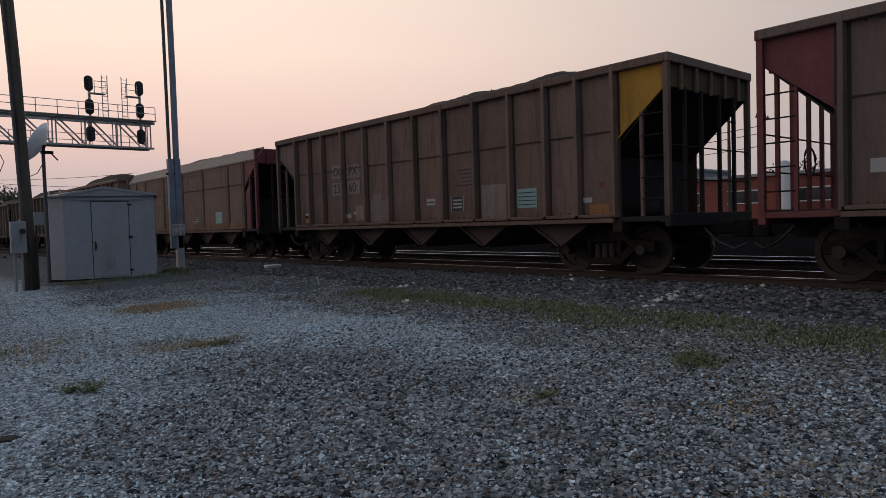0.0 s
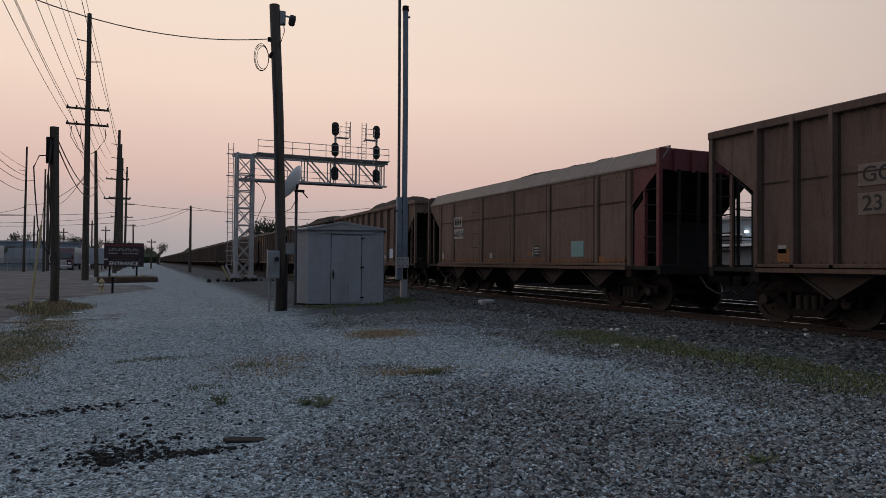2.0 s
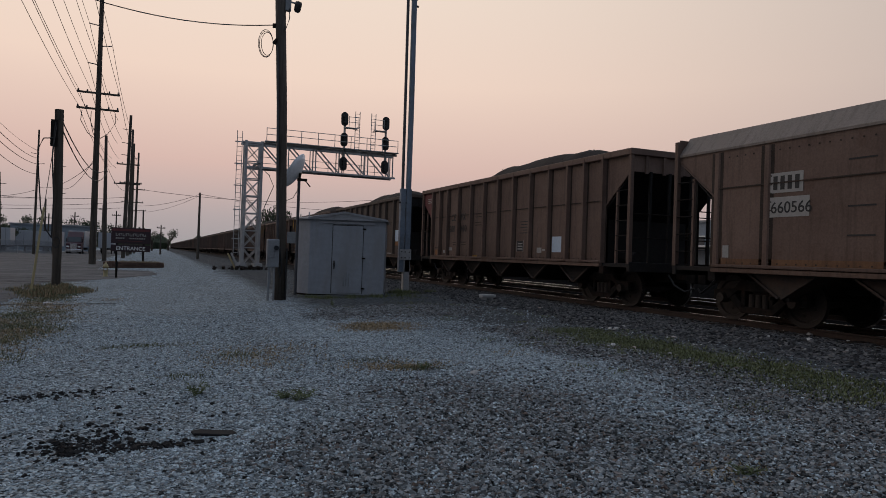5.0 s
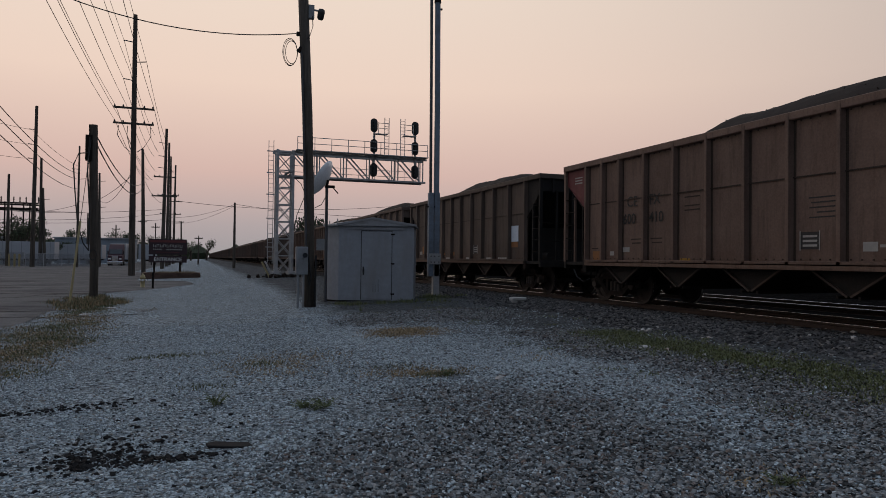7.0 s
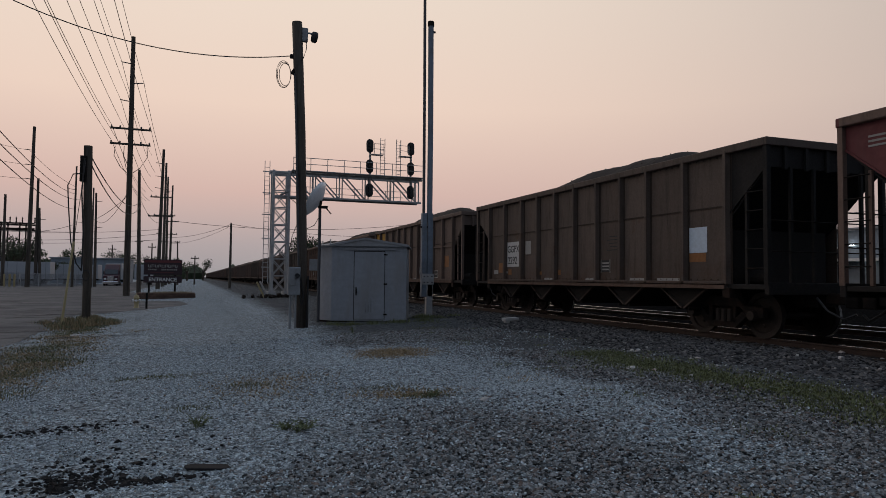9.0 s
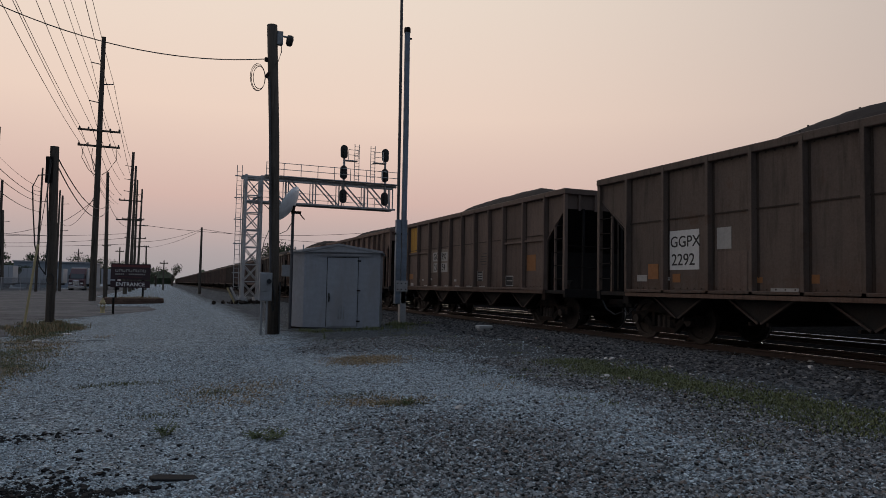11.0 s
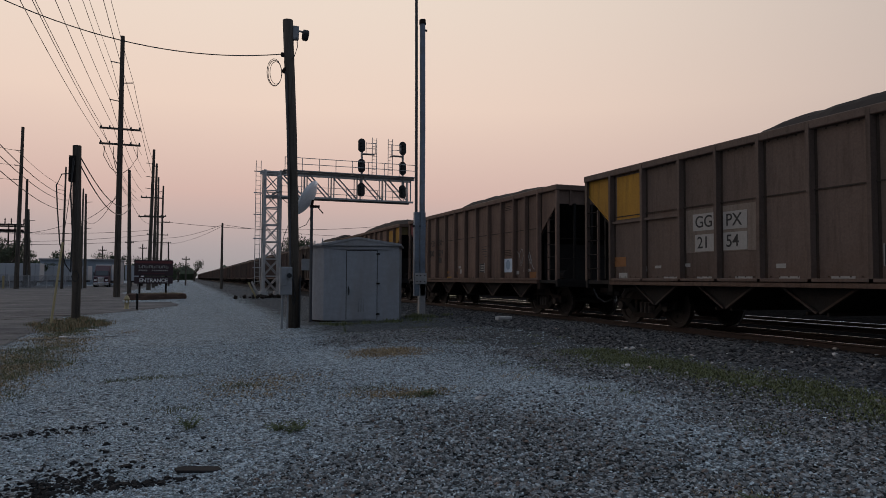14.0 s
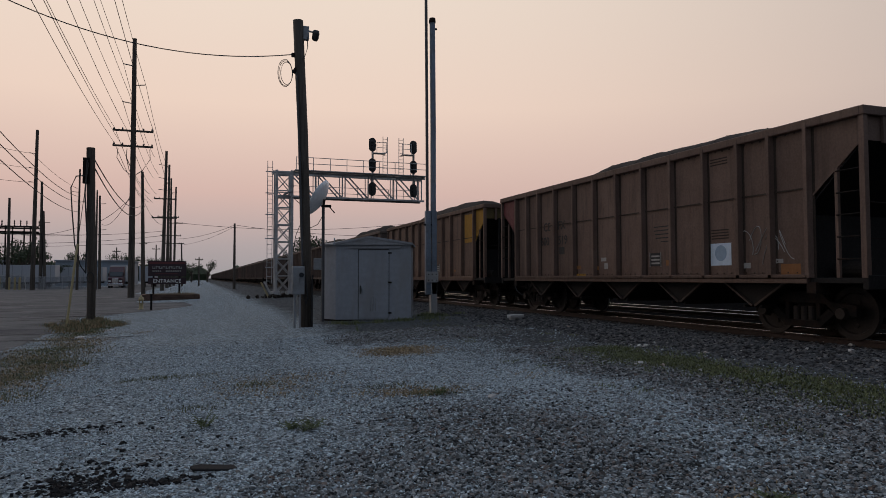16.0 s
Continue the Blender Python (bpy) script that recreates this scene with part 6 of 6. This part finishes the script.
scatter_stones("fine_gravel", pts, 0.0045 + 0.0085 * rs.random(len(pts)) ** 1.5, FINE, "fine blue-grey crushed stones in the driven lane", 8)


def middle(x, y):
    """The coarse stretch in the middle of the yard."""
    d = ((x - 4.2) / 3.6) ** 2 + ((y - 3.8) / 3.6) ** 2 + 0.9 * noise.noise((x * 0.7, y * 0.7, 9))
    return max(max(0.0, min(1.0, 1.5 - d)) * (1 - 0.8 * swath(x, y)), 0.6 * shoulder(x, y) * (1 if x < 7.4 else 0.3))


pts = field(60000, 0.2, 8.6, 0.4, 18.5, 33, middle, 0.006)
scatter_stones("coarse_gravel", pts, 0.007 + 0.017 * rs.random(len(pts)) ** 1.8, LOOSE_COARSE, "coarse dirty grey crushed stones in the yard", 6)


def bed(x, y):
    e = noise.noise((x * 0.9, y * 0.5, 7)) if 0 < y < 40 else 0
    return float(np.interp(x, (8.7, 9.4, 10.6, 11.2, 18.9), (0.24, 0.29, 0.345, 0.355, 0.355))) + 0.02 * e


pts = field(26000, 8.5, 11.5, 0.5, 34, 32, lambda x, y: min(1.0, 0.25 + (x - 8.5) * 0.6) * min(1.0, 12 / max(y, 6)), 0.0, bed)
scatter_stones("ballast_stones", pts, 0.018 + 0.026 * rs.random(len(pts)), LOOSE_DARK, "coarse dark ballast stones along the track", 2)
pts = field(5000, 11.5, 14.0, 0.5, 24, 36, None, 0.0, bed)
scatter_stones("ballast_stones", pts, 0.018 + 0.024 * rs.random(len(pts)), LOOSE_DARK, "coarse dark ballast stones between the ties", 5)
pts = [(rs.normal(-0.28, 0.24), rs.normal(6.15, 0.26), 0.02) for _ in range(260)] + [(rs.normal(0.12, 0.22), rs.normal(5.84, 0.055), 0.02) for _ in range(300)] + [(rs.normal(-0.42, 0.13), rs.normal(5.95, 0.12), 0.02) for _ in range(150)] + [(rs.normal(-1.0, 0.4), rs.normal(8.2, 0.13), 0.0) for _ in range(220)] + [(rs.normal(-0.2, 0.5), rs.normal(6.5, 0.4), 0.0) for _ in range(120)]
pts = [(x, y, yard(x, y) + 0.004) for x, y, z in pts]
ASH = stones("charred_debris", (0.008, 0.008, 0.009), (0.028, 0.027, 0.027), (0.02, 0.018, 0.017))
scatter_stones("charred_debris", pts, 0.007 + 0.026 * rs.random(len(pts)) ** 3, ASH, "scattered black charred lumps on the gravel", 3)
PALE = stones("pale_stone", (0.34, 0.33, 0.31), (0.55, 0.54, 0.52), (0.4, 0.3, 0.25))
pts = [(x + rs.normal(0, s), y + rs.normal(0, s * 0.6), 0) for x, y, s, n in ((9.39, 5.57, 0.30, 16), (8.76, 11.42, 0.16, 7), (8.92, 9.83, 0.10, 4), (8.66, 8.86, 0.1, 3), (11.05, 4.9, 0.15, 4), (9.7, 15.7, 0.1, 2), (9.8, 9.0, 1.5, 12), (7.5, 9, 1.5, 10)) for _ in range(n)]
pts = [(x, y, (bed(x, y) if x > 8.7 else yard(x, y)) + 0.02) for x, y, z in pts]
scatter_stones("pale_stones", pts, 0.018 + 0.042 * rs.random(len(pts)) ** 2, PALE, "pale stray stones and scraps beside the track", 4)

solid("charred_board", Geo().prism([(-0.17, -0.06), (0.12, -0.075), (0.19, -0.03), (0.15, 0.06), (-0.14, 0.07), (-0.2, 0.01)], 0, 0.022, "z"), ASH, "blackened scrap board lying on the gravel", "board", bevel=0.006, at=pose(0.66, 6.05, yard(0.66, 6.05), 2, 3, -8))
solid("concrete_scrap", Geo().box(-0.28, -0.10, 0.06, 0.28, 0.10, 0.16).box(-0.22, -0.08, 0, -0.06, 0.08, 0.06).box(0.08, -0.08, 0, 0.2, 0.08, 0.06), PALE, "pale broken concrete scrap on the ballast", "scrap", bevel=0.015, at=pose(9.85, 19.3, bed(9.85, 19.3), 0, 0, 15))
solid("paper_litter", Geo().prism([(-0.12, -0.05), (0.10, -0.07), (0.14, 0.04), (-0.08, 0.06)], 0, 0.02, "z"), WHITE, "crumpled white litter at the grass edge", "litter", at=pose(-2.2, 24.2, yard(-2.2, 24.2)))
solid("paper_litter", Geo().prism([(-0.16, -0.06), (0.12, -0.04), (0.10, 0.06), (-0.13, 0.05)], 0, 0.025, "z"), WHITE, "crumpled white litter at the grass edge", "litter", at=pose(-2.6, 21.8, yard(-2.6, 21.8)))


def grass(name, spots, material, label, seed, height, lean=0.6, width=0.006):
    """Blades as narrow bent strips; spots are (x, y, spread x, spread y, count)."""
    rng = np.random.default_rng(seed)
    v, f = [], []
    for x, y, sx, sy, n in spots:
        for k in range(n):
            px, py = x + rng.normal(0, sx), y + rng.normal(0, sy)
            z = (bed(px, py) if px > 8.9 else yard(px, py)) - 0.005
            h = height * rng.uniform(0.35, 1.0)
            a = rng.uniform(0, 6.283)
            dx, dy = math.cos(a), math.sin(a)
            b = rng.uniform(0.1, lean) * h
            w = width * rng.uniform(0.6, 1.4)
            i = len(v)
            v += [(px - dy * w, py + dx * w, z), (px + dy * w, py - dx * w, z), (px + dx * b * 0.4 + dy * w * 0.7, py + dy * b * 0.4 - dx * w * 0.7, z + h * 0.6),
                  (px + dx * b * 0.4 - dy * w * 0.7, py + dy * b * 0.4 + dx * w * 0.7, z + h * 0.6), (px + dx * b, py + dy * b, z + h)]
            f += [(i, i + 1, i + 2, i + 3), (i + 3, i + 2, i + 4)]
    me = bpy.data.meshes.new(name)
    me.from_pydata(v, [], f)
    me.materials.append(material)
    return tagged(new(name, me), label, "grass", kind="stuff")


strip = []
rg = random.Random(77)
for k in range(150):
    y = rg.uniform(1.0, 11.5)
    x = float(np.interp(y, (1, 3, 5, 6.5, 8, 10, 11.5), (7.5, 7.6, 7.75, 7.8, 7.75, 7.7, 7.7))) + rg.gauss(0, 0.32)
    strip.append((x, y, 0.2, 0.26, 150))
for k in range(40):
    strip.append((rg.uniform(5.5, 9.0), rg.uniform(2, 18), 0.12, 0.12, 40))
strip += [(5.92, 3.1, 0.16, 0.12, 500), (6.0, 3.3, 0.12, 0.1, 300)]
grass("grass_strip", strip, GRASS, "thin strip of low green grass along the ballast edge", 5, 0.055, 1.2, 0.009)
tufts = [(-2.4 + rg.gauss(0, 0.5), 15.6 + rg.gauss(0, 0.9), 0.2, 0.25, 140) for k in range(16)] + [(-2.6 + rg.gauss(0, 0.4), 12.8 + rg.gauss(0, 1.0), 0.2, 0.25, 140) for k in range(16)]
tufts += [(-3.0 + rg.gauss(0, 0.5), 25 + rg.gauss(0, 2.4), 0.2, 0.4, 170) for k in range(30)] + [(-1.9, 11, 0.25, 0.3, 200), (-0.05, 11.9, 0.4, 0.14, 330), (1.3, 10.3, 0.2, 0.15, 240), (3.4, 8.5, 0.16, 0.12, 320), (3.0, 9.2, 0.3, 0.15, 160), (0.5, 8.9, 0.2, 0.12, 120)]
tufts += [(-2.75 + rg.gauss(0, 0.5), rg.uniform(10.5, 20), 0.3, 0.4, 110) for k in range(44)]
tufts += [(4.7, 18.0, 0.3, 0.2, 120), (7.0, 18.8, 0.4, 0.4, 260), (8.5, 22.6, 0.4, 0.5, 260), (5.6, 21.5, 0.3, 0.1, 80), (7.6, 20.5, 0.4, 0.3, 200)]
grass("grass_tufts", tufts, TUFT, "scrubby green grass tufts in the gravel", 6, 0.055, 0.9)
dry = [(4.35 + rg.gauss(0, 0.25), 13.3 + rg.gauss(0, 0.22), 0.32, 0.34, 330) for k in range(14)] + [(3.15, 8.8, 0.4, 0.24, 600), (3.35, 8.6, 0.25, 0.12, 500), (1.65, 10.6, 0.5, 0.5, 800), (1.3, 9.9, 0.5, 0.4, 260), (1.55, 9.3, 0.25, 0.3, 120)]
dry += [(-2.5 + rg.gauss(0, 0.5), rg.uniform(10.5, 20), 0.3, 0.3, 110) for k in range(40)]
dry += [(-2.7 + rg.gauss(0, 0.6), 22 + rg.gauss(0, 2.5), 0.25, 0.4, 120) for k in range(24)] + [(-2.2, 14.2, 0.4, 0.5, 460)] + [(-2.9 + rg.gauss(0, 0.45), rg.uniform(12.5, 18), 0.3, 0.35, 170) for k in range(22)] + [(-2.4, 13.6, 0.4, 0.4, 200), (4.78, 2.2, 0.2, 0.12, 200), (4.1, 3.6, 0.2, 0.12, 160), (3.6, 1.2, 0.4, 0.3, 300), (4.98, 2.3, 0.15, 0.12, 120), (5.2, 9.2, 0.3, 0.2, 90)]
dry += [(-1.5 + rg.gauss(0, 0.7), 57.3 + rg.gauss(0, 0.5), 0.2, 0.2, 60) for k in range(20)]
grass("dry_grass", dry, STRAW, "flattened dry straw-coloured grass patches", 7, 0.042, 2.2, 0.010)
rank = [(-3.3 + rg.gauss(0, 0.45), 27.6 + rg.gauss(0, 1.5), 0.16, 0.25, 90) for k in range(34)]
grass("rank_grass", rank, TUFT, "rank grass and weeds round the foot of the stubby pole", 9, 0.20, 0.7, 0.010)
grass("rank_dry_grass", [(x + 0.1, y - 0.3, sx, sy, 60) for x, y, sx, sy, c in rank], STRAW, "dry rank grass round the foot of the stubby pole", 10, 0.22, 0.8, 0.010)
shed_weeds = [(rg.uniform(4.6, 8.6), 21.6 + rg.gauss(0, 0.35), 0.14, 0.14, 50) for k in range(16)] + [(8.6 + rg.gauss(0, 0.3), 23.2 + rg.gauss(0, 0.4), 0.12, 0.15, 80) for k in range(8)]
grass("shed_weeds", shed_weeds, GRASS, "low green weeds along the front of the shed", 11, 0.13, 0.9, 0.009)
grass("planter_growth", [(-1.5 + rg.gauss(0, 0.9), 57.2 + rg.gauss(0, 0.5), 0.12, 0.12, 60) for k in range(30)], STRAW, "dry ornamental grass in the planter", 8, 0.6, 0.5, 0.02)


def weed(x, y, h, seed, tall=True):
    """A branching weed: a few bent stems set with many small leaves."""
    rnd = random.Random(seed)
    w = thing("weed", "small green weed growing through the gravel", "weed", pose(x, y, yard(x, y)), "weeds in the gravel")
    for k in range(7 if tall else 11):
        a, g, st = rnd.random() * 6.3, Geo(), Geo()
        out = h * rnd.uniform(0.3, 0.7) if tall else h * rnd.uniform(0.8, 1.8)
        tip = Vector((math.cos(a) * out, math.sin(a) * out, h * rnd.uniform(0.5, 1.0)))
        bend = tip * 0.5 + Vector((0, 0, h * 0.15))
        st.path([(0, 0, -0.01), bend, tip], 0.0025, 4)
        for i in range(11):
            u = 0.2 + 0.8 * i / 10
            p = bend * (2 * u * (1 - u)) + tip * (u * u)
            r = rnd.uniform(0.010, 0.020) * (1.3 - 0.5 * u)
            m = Matrix.Translation(p) @ Euler((rnd.uniform(-0.9, 0.9), rnd.uniform(-0.9, 0.9), rnd.random() * 6.3)).to_matrix().to_4x4()
            g.add([(0, 0, 0), (r, -r * 0.45, 0.002), (2.2 * r, 0, 0), (r, r * 0.45, 0.002)], [(0, 1, 2, 3)], m)
        part("leaves", g, WEED, part("stem", st, WEED, w))


weed(0.57, 7.62, 0.20, 1)
weed(1.56, 7.06, 0.12, 2, False)
weed(1.66, 7.15, 0.10, 3, False)
weed(4.6, 18.2, 0.25, 4)
weed(3.5, 8.4, 0.10, 5, False)
weed(1.45, 7.2, 0.09, 6, False)
weed(5.95, 3.1, 0.16, 7, False)
weed(6.15, 3.25, 0.14, 8, False)
weed(5.75, 3.15, 0.12, 9, False)
weed(0.62, 7.7, 0.11, 10, False)
weed(4.15, 3.55, 0.08, 11, False)

# ---------------------------------------------------------------- ties under the near track
def ties():
    t = thing("track_ties", "dark creosoted wooden ties under the near track", "railway ties", pose(TRACK_X, 0, 0), kind="structure")
    me = Geo().box(-1.3, -0.115, 0.2, 1.3, 0.115, 0.375).mesh("tie", 0.012)
    me.materials.append(TIE)
    rnd = random.Random(3)
    for k in range(200):
        o = part("tie", me, TIE, t)
        o.matrix_basis = pose(rnd.uniform(-0.04, 0.04), -2 + 0.53 * k, rnd.uniform(-0.006, 0.006), 0, 0, rnd.uniform(-1, 1))


ties()


# ---------------------------------------------------------------- what moves
def motions():
    """The train rolls by towards the camera's side; its wheels turn with it."""
    for k, car in CARS.items():
        walk(car, [(t, pose(TRACK_X, train_y(t) + 15.943 * (k - 1) - 7.25, RAIL_Z)) for t in [0.5 * i for i in range(33)]])
    near_cars = {CARS[k] for k in range(0, 8)}
    step = 4 / FPS
    for ws, y in SPIN:
        if ws.parent.parent in near_cars:
            walk(ws, [(i * step, pose(0, y, 0.457, math.degrees((train_y(0) - train_y(i * step)) / 0.457))) for i in range(121)])


motions()
